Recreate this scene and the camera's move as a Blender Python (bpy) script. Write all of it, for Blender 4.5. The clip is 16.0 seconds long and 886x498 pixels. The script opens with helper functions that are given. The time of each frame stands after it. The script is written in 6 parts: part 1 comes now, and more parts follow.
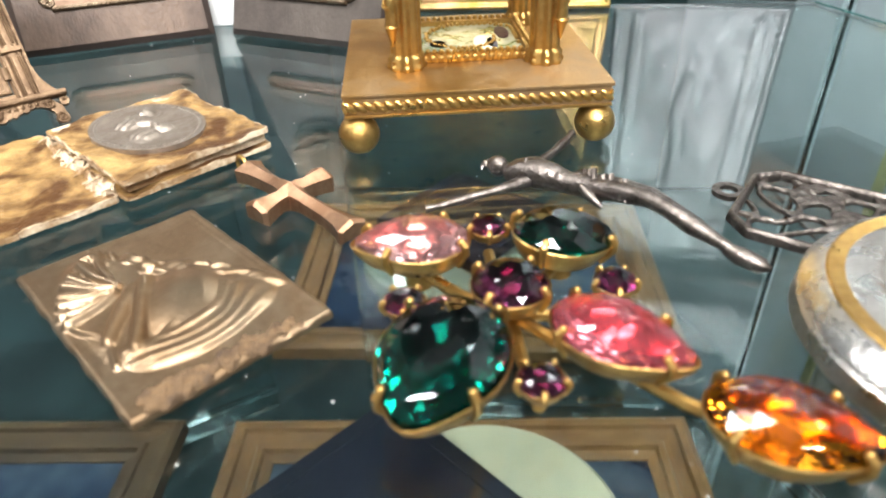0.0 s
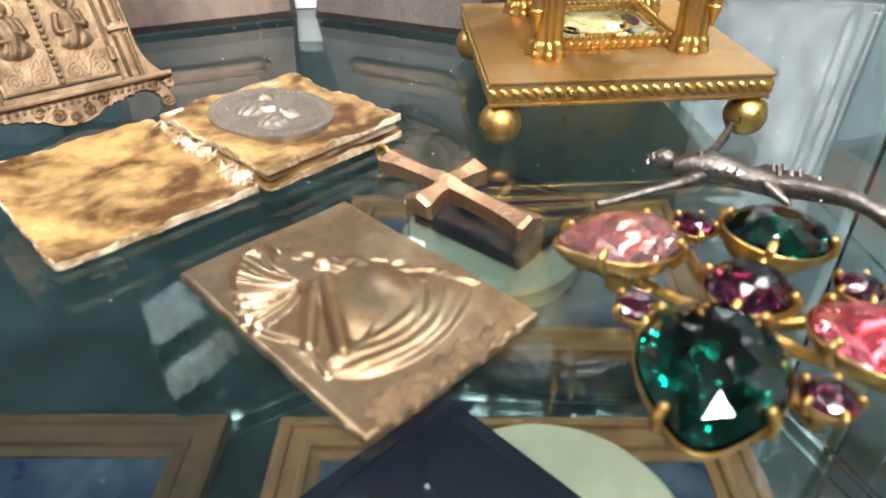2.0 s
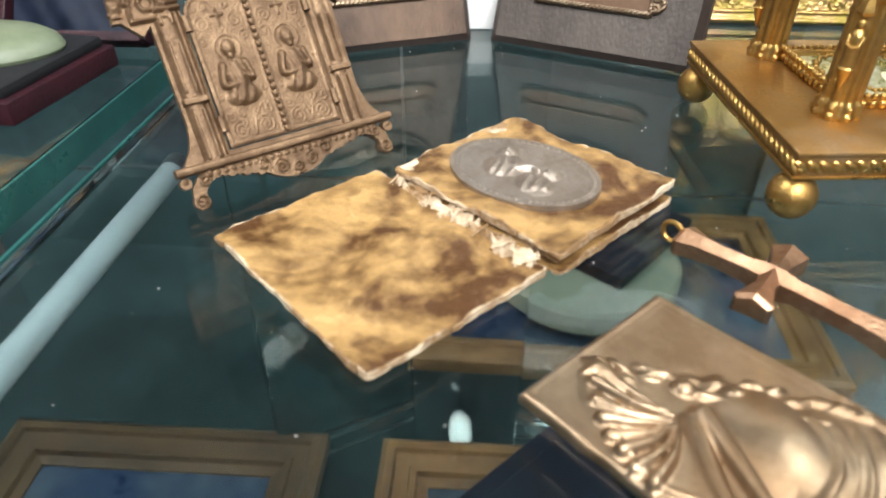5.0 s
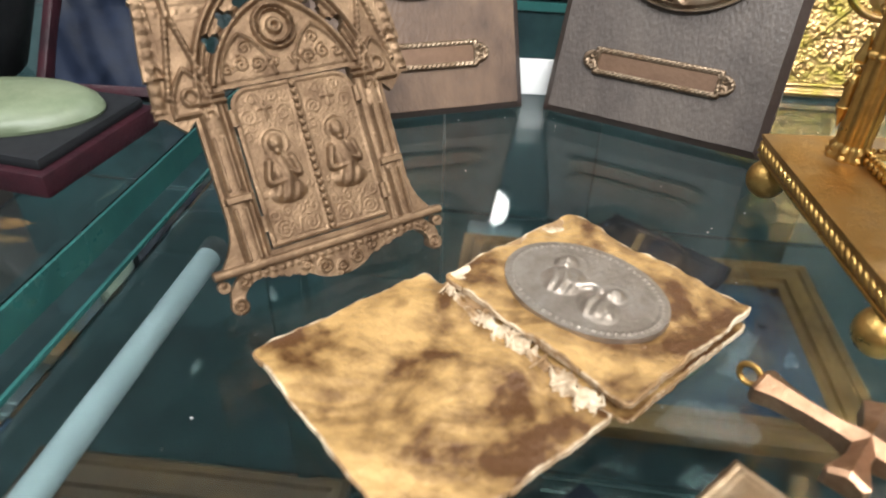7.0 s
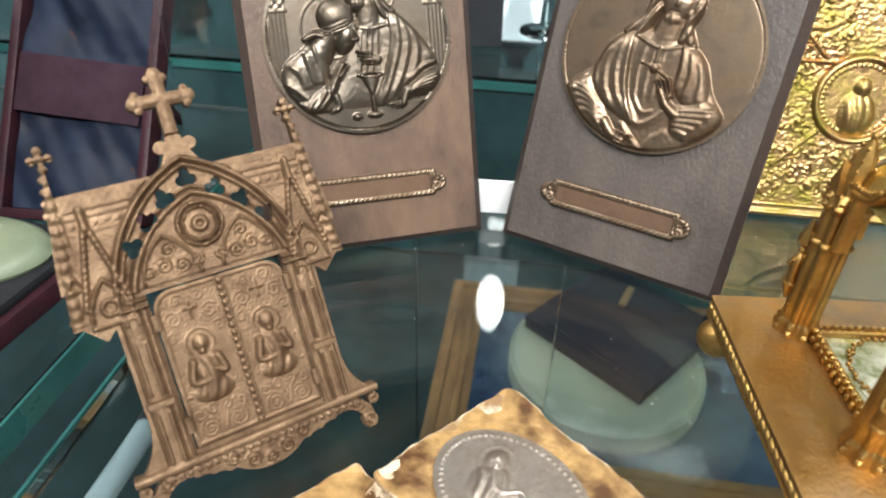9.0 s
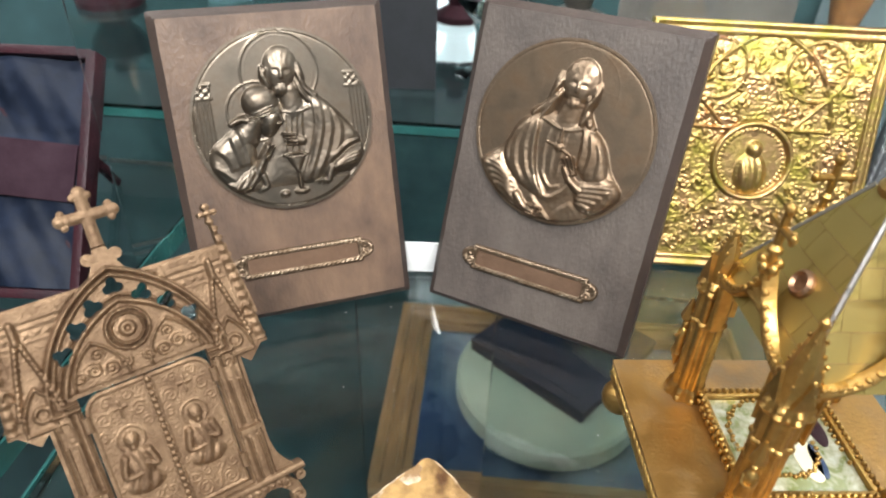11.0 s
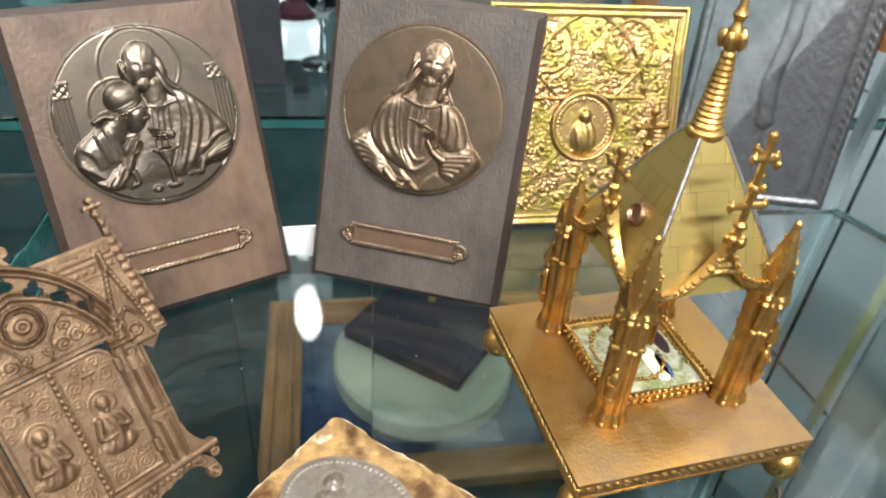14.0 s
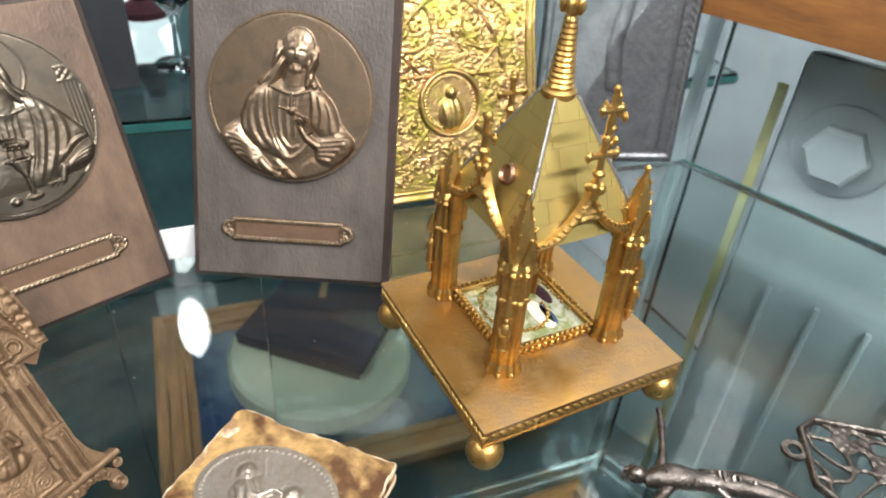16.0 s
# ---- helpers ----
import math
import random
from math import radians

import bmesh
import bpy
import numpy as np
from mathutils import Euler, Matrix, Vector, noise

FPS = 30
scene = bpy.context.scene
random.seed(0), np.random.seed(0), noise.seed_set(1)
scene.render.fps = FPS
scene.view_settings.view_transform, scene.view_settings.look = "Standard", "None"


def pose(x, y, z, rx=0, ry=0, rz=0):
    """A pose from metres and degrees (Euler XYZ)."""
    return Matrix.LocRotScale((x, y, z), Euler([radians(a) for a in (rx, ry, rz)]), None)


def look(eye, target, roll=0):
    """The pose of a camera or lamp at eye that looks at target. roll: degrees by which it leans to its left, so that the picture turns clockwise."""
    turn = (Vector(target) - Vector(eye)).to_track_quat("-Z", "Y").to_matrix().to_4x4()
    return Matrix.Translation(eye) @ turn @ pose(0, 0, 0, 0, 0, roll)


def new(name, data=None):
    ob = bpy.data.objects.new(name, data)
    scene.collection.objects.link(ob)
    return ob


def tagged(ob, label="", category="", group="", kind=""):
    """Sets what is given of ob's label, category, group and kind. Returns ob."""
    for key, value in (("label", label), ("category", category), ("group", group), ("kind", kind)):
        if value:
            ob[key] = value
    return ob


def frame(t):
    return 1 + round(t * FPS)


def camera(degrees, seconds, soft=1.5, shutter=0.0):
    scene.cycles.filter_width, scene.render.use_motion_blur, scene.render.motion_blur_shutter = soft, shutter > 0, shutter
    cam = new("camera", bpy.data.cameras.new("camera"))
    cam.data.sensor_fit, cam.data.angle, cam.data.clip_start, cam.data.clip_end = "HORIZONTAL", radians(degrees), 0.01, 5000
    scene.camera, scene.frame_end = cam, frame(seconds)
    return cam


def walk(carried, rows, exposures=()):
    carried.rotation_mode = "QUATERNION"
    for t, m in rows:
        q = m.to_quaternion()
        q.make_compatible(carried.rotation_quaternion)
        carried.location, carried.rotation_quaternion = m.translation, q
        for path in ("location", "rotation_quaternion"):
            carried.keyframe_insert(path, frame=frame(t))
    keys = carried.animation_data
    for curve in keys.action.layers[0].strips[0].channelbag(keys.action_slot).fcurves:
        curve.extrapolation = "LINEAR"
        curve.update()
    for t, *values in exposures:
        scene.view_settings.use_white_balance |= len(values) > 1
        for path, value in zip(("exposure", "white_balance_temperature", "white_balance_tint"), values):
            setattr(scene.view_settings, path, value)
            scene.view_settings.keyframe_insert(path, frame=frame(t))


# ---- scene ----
cam = camera(66.47, 16.0, soft=2.0)
cam.data.dof.use_dof, cam.data.dof.focus_distance, cam.data.dof.aperture_fstop = True, 0.165, 23.0
PATH = [
    (0, (0.00302, 0.02266, 0.06768), (-0.00727, 0.18835, -0.04386), -1.77),
    (0.5, (-0.00336, 0.02411, 0.06716), (-0.01292, 0.18938, -0.04507), -1.89),
    (1, (-0.01315, 0.02670, 0.06623), (-0.02172, 0.19155, -0.04670), -1.23),
    (1.5, (-0.01959, 0.02750, 0.06629), (-0.02839, 0.19212, -0.04694), -0.85),
    (2, (-0.02962, 0.02859, 0.06426), (-0.03764, 0.19315, -0.04912), -0.47),
    (2.5, (-0.04305, 0.03165, 0.06420), (-0.05160, 0.19567, -0.04994), -0.01),
    (3, (-0.05318, 0.03456, 0.06166), (-0.06214, 0.19865, -0.05232), 0.38),
    (3.5, (-0.06116, 0.04049, 0.06179), (-0.07227, 0.20331, -0.05383), 0.69),
    (4, (-0.06531, 0.04657, 0.06341), (-0.07819, 0.20801, -0.05395), 0.31),
    (4.2, (-0.06846, 0.04738, 0.06526), (-0.08123, 0.20855, -0.05248), 0.49),
    (6.3, (-0.08564, 0.05414, 0.07265), (-0.10457, 0.21727, -0.04150), 0.36),
    (6.5, (-0.08478, 0.05759, 0.07349), (-0.10458, 0.22069, -0.04056), 0.69),
    (7, (-0.08697, 0.06669, 0.08100), (-0.10812, 0.22889, -0.03409), 1.57),
    (7.5, (-0.08575, 0.07142, 0.09155), (-0.10938, 0.23411, -0.02236), 0.97),
    (8, (-0.08325, 0.07771, 0.10091), (-0.10920, 0.23997, -0.01310), 0.69),
    (8.5, (-0.08000, 0.08416, 0.10439), (-0.10577, 0.24586, -0.01044), 0.88),
    (9, (-0.07631, 0.09123, 0.11012), (-0.10003, 0.25309, -0.00495), 1.33),
    (9.5, (-0.07352, 0.09521, 0.11509), (-0.09433, 0.25705, -0.00056), 2.27),
    (11.8, (-0.06634, 0.08925, 0.13639), (-0.07323, 0.25397, 0.02317), 2.50),
    (12, (-0.06671, 0.08598, 0.13614), (-0.07235, 0.25155, 0.02409), 2.89),
    (12.5, (-0.06605, 0.08259, 0.13465), (-0.06651, 0.24890, 0.02356), 2.99),
    (13, (-0.07250, 0.07939, 0.13037), (-0.06219, 0.24496, 0.01867), 3.48),
    (13.5, (-0.07314, 0.07778, 0.13336), (-0.05076, 0.24135, 0.02048), 3.91),
    (14, (-0.07508, 0.07791, 0.13397), (-0.04372, 0.23958, 0.02049), 4.53),
    (14.5, (-0.07760, 0.07618, 0.13245), (-0.03760, 0.23656, 0.01986), 4.63),
    (15, (-0.07900, 0.07402, 0.13092), (-0.03000, 0.23194, 0.01839), 4.02),
    (15.5, (-0.08063, 0.07339, 0.13081), (-0.02353, 0.22811, 0.01767), 4.08),
    (16, (-0.07703, 0.07115, 0.13349), (-0.01317, 0.22308, 0.02019), 4.44),
]
walk(cam, [(t, look(eye, target, roll)) for t, eye, target, roll in PATH],
     [(0, 0.67), (3.0, 0.50), (6.5, 0.18), (9.5, 0.24), (12.0, 0.29), (16.0, 0.29)])

# ---- light ----
world = bpy.data.worlds.new("shop_air")
world.use_nodes = True
world.node_tree.nodes["Background"].inputs[0].default_value = (0.62, 0.72, 0.78, 1)
world.node_tree.nodes["Background"].inputs[1].default_value = 0.25
scene.world = world
scene.view_settings.exposure = 0.0

MM = 0.001


def lamp(name, place, target, sx, sy, watts, colour=(0.985, 1.0, 1.02)):
    data = bpy.data.lights.new(name, "AREA")
    data.shape, data.size, data.size_y, data.energy, data.color = "RECTANGLE", sx, sy, watts, colour
    ob = new(name, data)
    ob.matrix_world = look(place, target)
    return ob


# The first is set low in front, added to brighten the upright plaques.
lamp("ceiling_light_lamp", (0.15, -0.85, 1.10), (0, 0.20, 0), 1.1, 0.12, 34)
lamp("ceiling_light_lamp", (-0.85, 0.10, 1.25), (-0.1, 0.15, 0), 0.12, 1.1, 13)
lamp("ceiling_light_lamp", (0.75, 0.60, 1.25), (0, 0.2, 0), 0.12, 1.1, 12)
# Small strip lamp added above the shelf for highlights; it has no fitting.
lamp("highlight_lamp", (0.02, 0.06, 0.42), (0, 0.20, 0), 0.30, 0.03, 0.9, (1, 0.97, 0.92))


# ---- materials ----
def material(name, colour, rough=0.5, metal=0.0, colour2=None, scale=200.0, bump=0.0, bump_scale=900.0, vary=0.06,
             trans=0.0, ior=1.5, coat=0.0, rough2=None, stretch=(1, 1, 1), sheen=0.0, detail=6.0, distort=0.0, lo=0.5, hi=0.85):
    """Colour blended with a second one by noise at two sizes, roughness that varies with it, and a fine bump."""
    m = bpy.data.materials.new(name)
    m.use_nodes = True
    nt = m.node_tree
    b = nt.nodes["Principled BSDF"]
    b.inputs["Metallic"].default_value = metal
    b.inputs["IOR"].default_value = ior
    b.inputs["Transmission Weight"].default_value = trans
    b.inputs["Coat Weight"].default_value = coat
    b.inputs["Sheen Weight"].default_value = sheen
    co = nt.nodes.new("ShaderNodeTexCoord")
    mp = nt.nodes.new("ShaderNodeMapping")
    mp.inputs["Scale"].default_value = stretch
    nt.links.new(co.outputs["Object"], mp.inputs["Vector"])
    n1 = nt.nodes.new("ShaderNodeTexNoise")
    n1.inputs["Scale"].default_value, n1.inputs["Detail"].default_value, n1.inputs["Distortion"].default_value = scale, detail, distort
    n2 = nt.nodes.new("ShaderNodeTexNoise")
    n2.inputs["Scale"].default_value, n2.inputs["Detail"].default_value = scale * 6, 4
    for n in (n1, n2):
        nt.links.new(mp.outputs[0], n.inputs["Vector"])
    mix = nt.nodes.new("ShaderNodeMath")
    mix.operation, mix.inputs[1].default_value = "MULTIPLY_ADD", 0.35
    nt.links.new(n2.outputs["Fac"], mix.inputs[0])
    nt.links.new(n1.outputs["Fac"], mix.inputs[2])
    ramp = nt.nodes.new("ShaderNodeValToRGB")
    c2 = colour2 or tuple(c * (1 - 4 * vary) for c in colour)
    ramp.color_ramp.elements[0].position, ramp.color_ramp.elements[1].position = lo, hi
    ramp.color_ramp.elements[0].color, ramp.color_ramp.elements[1].color = (*colour, 1), (*c2, 1)
    nt.links.new(mix.outputs[0], ramp.inputs[0])
    nt.links.new(ramp.outputs[0], b.inputs["Base Color"])
    rr = nt.nodes.new("ShaderNodeMapRange")
    rr.inputs["From Min"].default_value, rr.inputs["From Max"].default_value = 0.5, 0.85
    rr.inputs["To Min"].default_value, rr.inputs["To Max"].default_value = rough, rough2 if rough2 is not None else min(1, rough * 1.35)
    nt.links.new(mix.outputs[0], rr.inputs["Value"])
    nt.links.new(rr.outputs[0], b.inputs["Roughness"])
    if bump:
        n3 = nt.nodes.new("ShaderNodeTexNoise")
        n3.inputs["Scale"].default_value, n3.inputs["Detail"].default_value = bump_scale, 5
        nt.links.new(mp.outputs[0], n3.inputs["Vector"])
        bp = nt.nodes.new("ShaderNodeBump")
        bp.inputs["Strength"].default_value, bp.inputs["Distance"].default_value = bump, 0.0006
        nt.links.new(n3.outputs["Fac"], bp.inputs["Height"])
        nt.links.new(bp.outputs[0], b.inputs["Normal"])
    return m


def glass(name, colour, rough=0.0, ior=1.5, trans=1.0):
    m = bpy.data.materials.new(name)
    m.use_nodes = True
    b = m.node_tree.nodes["Principled BSDF"]
    b.inputs["Base Color"].default_value = (*colour, 1)
    b.inputs["Roughness"].default_value, b.inputs["IOR"].default_value = rough, ior
    b.inputs["Transmission Weight"].default_value = trans
    return m


def glowing(name, colour, strength):
    m = bpy.data.materials.new(name)
    m.use_nodes = True
    b = m.node_tree.nodes["Principled BSDF"]
    b.inputs["Base Color"].default_value = (*colour, 1)
    b.inputs["Emission Color"].default_value, b.inputs["Emission Strength"].default_value = (*colour, 1), strength
    return m


SHELF_GLASS = glass("shelf_glass", (0.80, 0.905, 0.895))
PANE_GLASS = glass("pane_glass", (0.86, 0.95, 0.94))
GOLD = material("polished_brass", (0.60, 0.385, 0.125), 0.26, 1, (0.37, 0.215, 0.065), 130, 0.2, 1300, rough2=0.48)
GOLD_DUST = material("dusty_brass", (0.36, 0.20, 0.06), 0.34, 1, (0.29, 0.21, 0.13), 34, 0.3, 1200, rough2=0.75, lo=0.58, hi=0.92, detail=9)
GOLD_ROOF = material("yellow_brass_roof", (0.50, 0.375, 0.14), 0.42, 1, (0.33, 0.27, 0.075), 60, 0.3, 900, rough2=0.58)
GOLD_LEAF = material("gilt_relief", (0.50, 0.305, 0.15), 0.30, 1, (0.27, 0.225, 0.045), 95, 0.4, 700, rough2=0.54)
CRUST = material("brown_crust", (0.055, 0.03, 0.014), 0.75, 0.1, (0.16, 0.095, 0.045), 260, 0.8, 1500, lo=0.48, hi=0.80)
BRONZE = material("pale_bronze", (0.44, 0.325, 0.215), 0.28, 1, (0.23, 0.15, 0.085), 60, 0.15, 700, rough2=0.48, lo=0.47, hi=0.80, detail=9)
COPPER = material("copper_red_bronze", (0.47, 0.285, 0.175), 0.30, 1, (0.27, 0.15, 0.085), 140, 0.3, 1300, rough2=0.5)
TRIPTYCH = material("brown_cast_brass", (0.235, 0.15, 0.085), 0.42, 0.7, (0.12, 0.07, 0.038), 200, 0.35, 1800, rough2=0.60)
MEDAL = material("dark_bronze_medal", (0.27, 0.20, 0.138), 0.30, 0.92, (0.15, 0.10, 0.062), 160, 0.06, 900, rough2=0.50, detail=12)
MEDAL_GREY = material("grey_bronze_medal", (0.19, 0.16, 0.125), 0.28, 0.92, (0.12, 0.092, 0.066), 100, 0.05, 900, rough2=0.45, detail=12)
PLATE = material("brown_brass_plate", (0.23, 0.14, 0.09), 0.34, 0.6, (0.16, 0.095, 0.06), 90, 0.15, 900)
WOOD_RED = material("reddish_walnut", (0.155, 0.094, 0.058), 0.42, 0, (0.072, 0.042, 0.027), 30, 0.4, 600, stretch=(2.0, 1.0, 2.0), detail=12, distort=0.6, lo=0.50, hi=0.84)
WOOD_DARK = material("dark_stained_wood", (0.102, 0.083, 0.070), 0.40, 0, (0.058, 0.045, 0.038), 30, 0.4, 600, stretch=(2.0, 1.0, 2.0), detail=12, distort=0.6, lo=0.50, hi=0.84)
# Plaque bevels: same wood as the face, darkened for their shade and wear.
WOOD_EDGE_SHADED = material("shaded_worn_wood_edge", (0.05, 0.033, 0.026), 0.4, 0, None, 120, 0.2)
# Oak again, darkened: the shade on the left frame is put into its colour.
WOOD_FRAME_SHADED = material("oak_picture_frame_shaded", (0.12, 0.066, 0.028), 0.45, 0, (0.07, 0.038, 0.018), 30, 0.2, 500, stretch=(1, 3, 3), detail=8)
WOOD_FRAME = material("oak_picture_frame", (0.32, 0.16, 0.060), 0.38, 0, (0.20, 0.095, 0.036), 30, 0.2, 500, stretch=(1, 3, 3), detail=8)
PEWTER = material("grey_pewter", (0.22, 0.22, 0.225), 0.42, 1, (0.13, 0.13, 0.135), 120, 0.2, 1200, rough2=0.52)
SILVER_DARK = material("tarnished_silver", (0.21, 0.18, 0.16), 0.28, 1, (0.06, 0.05, 0.044), 260, 0.4, 1100, rough2=0.5)
SILVER = material("soft_silver", (0.62, 0.60, 0.57), 0.22, 1, (0.42, 0.39, 0.36), 160, 0.2, 1200, rough2=0.4)
LEATHER = material("mottled_gilt_leather", (0.085, 0.035, 0.010), 0.42, 0.25, (0.46, 0.28, 0.105), 46, 0.6, 900, rough2=0.34, detail=7, distort=1.2, lo=0.56, hi=0.76)
WORN_EDGE = material("worn_cream_edge", (0.62, 0.50, 0.35), 0.7, 0, (0.24, 0.14, 0.062), 130, 0.6, 1200, lo=0.54, hi=0.76)
NAVY = material("navy_leatherette", (0.005, 0.007, 0.018), 0.65, 0, (0.010, 0.013, 0.028), 400, 0.3, 1500)
SATIN = material("navy_satin", (0.004, 0.007, 0.015), 0.48, 0, (0.010, 0.016, 0.033), 50, 0.4, 200, detail=2, distort=1.2)
PLUM = material("plum_velvet_ribbon", (0.028, 0.012, 0.019), 0.7, 0, None, 60, 0.2)
BURGUNDY = material("burgundy_leather", (0.034, 0.010, 0.014), 0.35, 0, (0.018, 0.007, 0.010), 120, 0.3)
JADE = material("pale_jade", (0.175, 0.205, 0.13), 0.36, 0, (0.12, 0.15, 0.09), 60, 0.15)
DISC = material("pale_green_stone", (0.36, 0.37, 0.285), 0.32, 0, (0.28, 0.295, 0.225), 30, 0.05)
CREAM = material("cream_marble", (0.72, 0.65, 0.45), 0.3, 0, (0.55, 0.50, 0.35), 16, 0.03, detail=8)
WHITE = material("white_painted_board", (0.37, 0.395, 0.41), 0.5, 0, (0.28, 0.305, 0.325), 9, 0.1, 300)
PLASTER = material("shop_plaster", (0.42, 0.45, 0.455), 0.8, 0, (0.35, 0.38, 0.39), 3, 0.1, 60)
TEAL_BACK = material("deep_teal_cloth", (0.055, 0.12, 0.125), 0.6, 0, (0.022, 0.055, 0.06), 9, 0.1, 200)
DARK_CLOTH = material("black_green_cloth", (0.050, 0.098, 0.105), 0.7, 0, (0.016, 0.038, 0.042), 9, 0.1, 200)
FLOOR = material("shop_floor_boards", (0.10, 0.085, 0.07), 0.5, 0, (0.06, 0.05, 0.045), 5, 0.1, 50)
ROD = material("grey_plastic_rod", (0.46, 0.51, 0.535), 0.3, 0, (0.40, 0.45, 0.48), 60)
STRAP = material("yellow_tape", (0.50, 0.46, 0.22), 0.5, 0, None, 60)
ORANGE_WOOD = material("orange_pine", (0.30, 0.125, 0.036), 0.4, 0, (0.19, 0.075, 0.022), 30, 0.1, stretch=(1, 6, 6))
BLACK = material("black_card", (0.015, 0.016, 0.018), 0.45, 0, None, 80)
# White of the painted lamp reflection behind the plaques, and of the dust specks.
WHITE_GLARE_DUST = material("white_glare_strip", (0.82, 0.82, 0.80), 0.6, 0, (0.78, 0.78, 0.76), 60)
PICTURE = material("blue_picture", (0.014, 0.032, 0.075), 0.25, 0, (0.08, 0.115, 0.16), 14, 0.05, 200, coat=0.2, lo=0.62, hi=0.8)
ENAMEL = material("painted_enamel", (0.14, 0.155, 0.045), 0.25, 0, (0.42, 0.40, 0.30), 190, coat=0.6, distort=1.4, lo=0.56, hi=0.85)
STRING = material("amber_vase_glaze", (0.25, 0.10, 0.04), 0.2, 0, None, 60)
STONES = {
    "pink": glass("pink_stone", (1.0, 0.55, 0.53), 0.0, 1.55, 0.97), "red": glass("rose_stone", (0.98, 0.25, 0.30), 0.0, 1.55, 0.96),
    "green": glass("emerald_stone", (0.0, 0.062, 0.042), 0.0, 1.55), "purple": glass("amethyst_stone", (0.13, 0.018, 0.06), 0.0, 1.55),
    "amber": glass("amber_stone", (0.95, 0.33, 0.015), 0.0, 1.55),
}
OVAL_GREY = material("dull_grey_medal", (0.37, 0.32, 0.27), 0.28, 0.8, (0.21, 0.17, 0.135), 110, 0.3, 900, rough2=0.52)
# Reflector added under the brooch stones to brighten their colour.
FOIL = material("stone_foil", (0.80, 0.75, 0.70), 0.12, 1, None, 200)
for m in (SATIN, NAVY, PLUM, BURGUNDY, BLACK):
    m.node_tree.nodes["Principled BSDF"].inputs["Specular IOR Level"].default_value = 0.2
FOIL_GREEN = material("green_stone_foil", (0.10, 0.42, 0.30), 0.15, 1, None, 200)
GLASS_EDGE = material("ground_green_glass_edge", (0.025, 0.11, 0.10), 0.25, 0, (0.012, 0.065, 0.06), 30, 0.1, 300, coat=0.3)
LAMP_GLOW = glowing("hanging_lamp_glow", (1, 0.99, 0.97), 11)
CEILING_GLOW = glowing("ceiling_light_panel", (1, 0.98, 0.94), 6)
BRIGHT_WINDOW = glowing("far_window_daylight", (0.90, 0.96, 1.0), 0.75)


# ---- building helpers ----
def thing(name, m, label, category, group="", kind=""):
    ob = new(name)
    ob.empty_display_size = 0.01
    ob.matrix_world = m
    return tagged(ob, label, category, group, kind)


def P(x, y, z, rx=0, ry=0, rz=0):
    return pose(x * MM, y * MM, z * MM, rx, ry, rz)


def finish(name, me, mat, parent, label, m):
    if not me.materials:
        me.materials.append(mat)
    ob = new(name, me)
    if parent:
        ob.parent = parent
    if m is not None:
        ob.matrix_basis = m
    return tagged(ob, label)


def part(name, bm, mat, parent=None, label="", m=None, smooth=35.0):
    """Links a bmesh, built in millimetres, as one mesh object."""
    bmesh.ops.scale(bm, vec=(MM, MM, MM), verts=bm.verts)
    bmesh.ops.recalc_face_normals(bm, faces=bm.faces)
    me = bpy.data.meshes.new(name)
    bm.to_mesh(me)
    bm.free()
    if smooth:
        me.polygons.foreach_set("use_smooth", [True] * len(me.polygons))
        me.set_sharp_from_angle(angle=radians(smooth))
    return finish(name, me, mat, parent, label, m)


def box(bm, sx, sy, sz, m=None, bevel=0.0):
    """A bevelled box, centred, in millimetres."""
    made = bmesh.ops.create_cube(bm, size=1, matrix=(m or Matrix()) @ Matrix.Diagonal((sx, sy, sz, 1)))
    if bevel:
        edges = {e for v in made["verts"] for e in v.link_edges}
        bmesh.ops.bevel(bm, geom=list(edges), offset=bevel, segments=2, affect="EDGES", profile=0.6)
    return bm


def T(x, y, z, rx=0, ry=0, rz=0):
    return Matrix.LocRotScale((x, y, z), Euler([radians(a) for a in (rx, ry, rz)]), None)


def lathe(bm, profile, n=24, m=None, sx=1.0, sy=1.0):
    """Turns a profile of (radius, height) round z."""
    m = m or Matrix()
    rings = []
    for r, z in profile:
        if r < 1e-6:
            rings.append([bm.verts.new(m @ Vector((0, 0, z)))])
        else:
            rings.append([bm.verts.new(m @ Vector((r * sx * math.cos(a), r * sy * math.sin(a), z))) for a in (2 * math.pi * k / n for k in range(n))])
    for a, b in zip(rings, rings[1:]):
        for k in range(n):
            j = (k + 1) % n
            f = [a[k % len(a)], a[j % len(a)], b[j % len(b)], b[k % len(b)]]
            f = list(dict.fromkeys(f))
            if len(f) > 2:
                bm.faces.new(f)
    for ring, flip in ((rings[0], True), (rings[-1], False)):
        if len(ring) > 2:
            bm.faces.new(ring[::-1] if flip else ring)
    return bm


def tube(bm, pts, radii, n=10):
    """A round tube through points, with a radius at each."""
    pts = [Vector(p) for p in pts]
    rings = []
    for i, p in enumerate(pts):
        d = (pts[min(i + 1, len(pts) - 1)] - pts[max(i - 1, 0)]).normalized()
        side = d.orthogonal().normalized() if i == 0 else (side - side.dot(d) * d).normalized()
        up = d.cross(side)
        r = radii[i] if hasattr(radii, "__len__") else radii
        rings.append([bm.verts.new(p + r * (math.cos(a) * side + math.sin(a) * up)) for a in (2 * math.pi * k / n for k in range(n))])
    for a, b in zip(rings, rings[1:]):
        for k in range(n):
            bm.faces.new((a[k], a[(k + 1) % n], b[(k + 1) % n], b[k]))
    bm.faces.new(rings[0][::-1])
    bm.faces.new(rings[-1])
    return bm


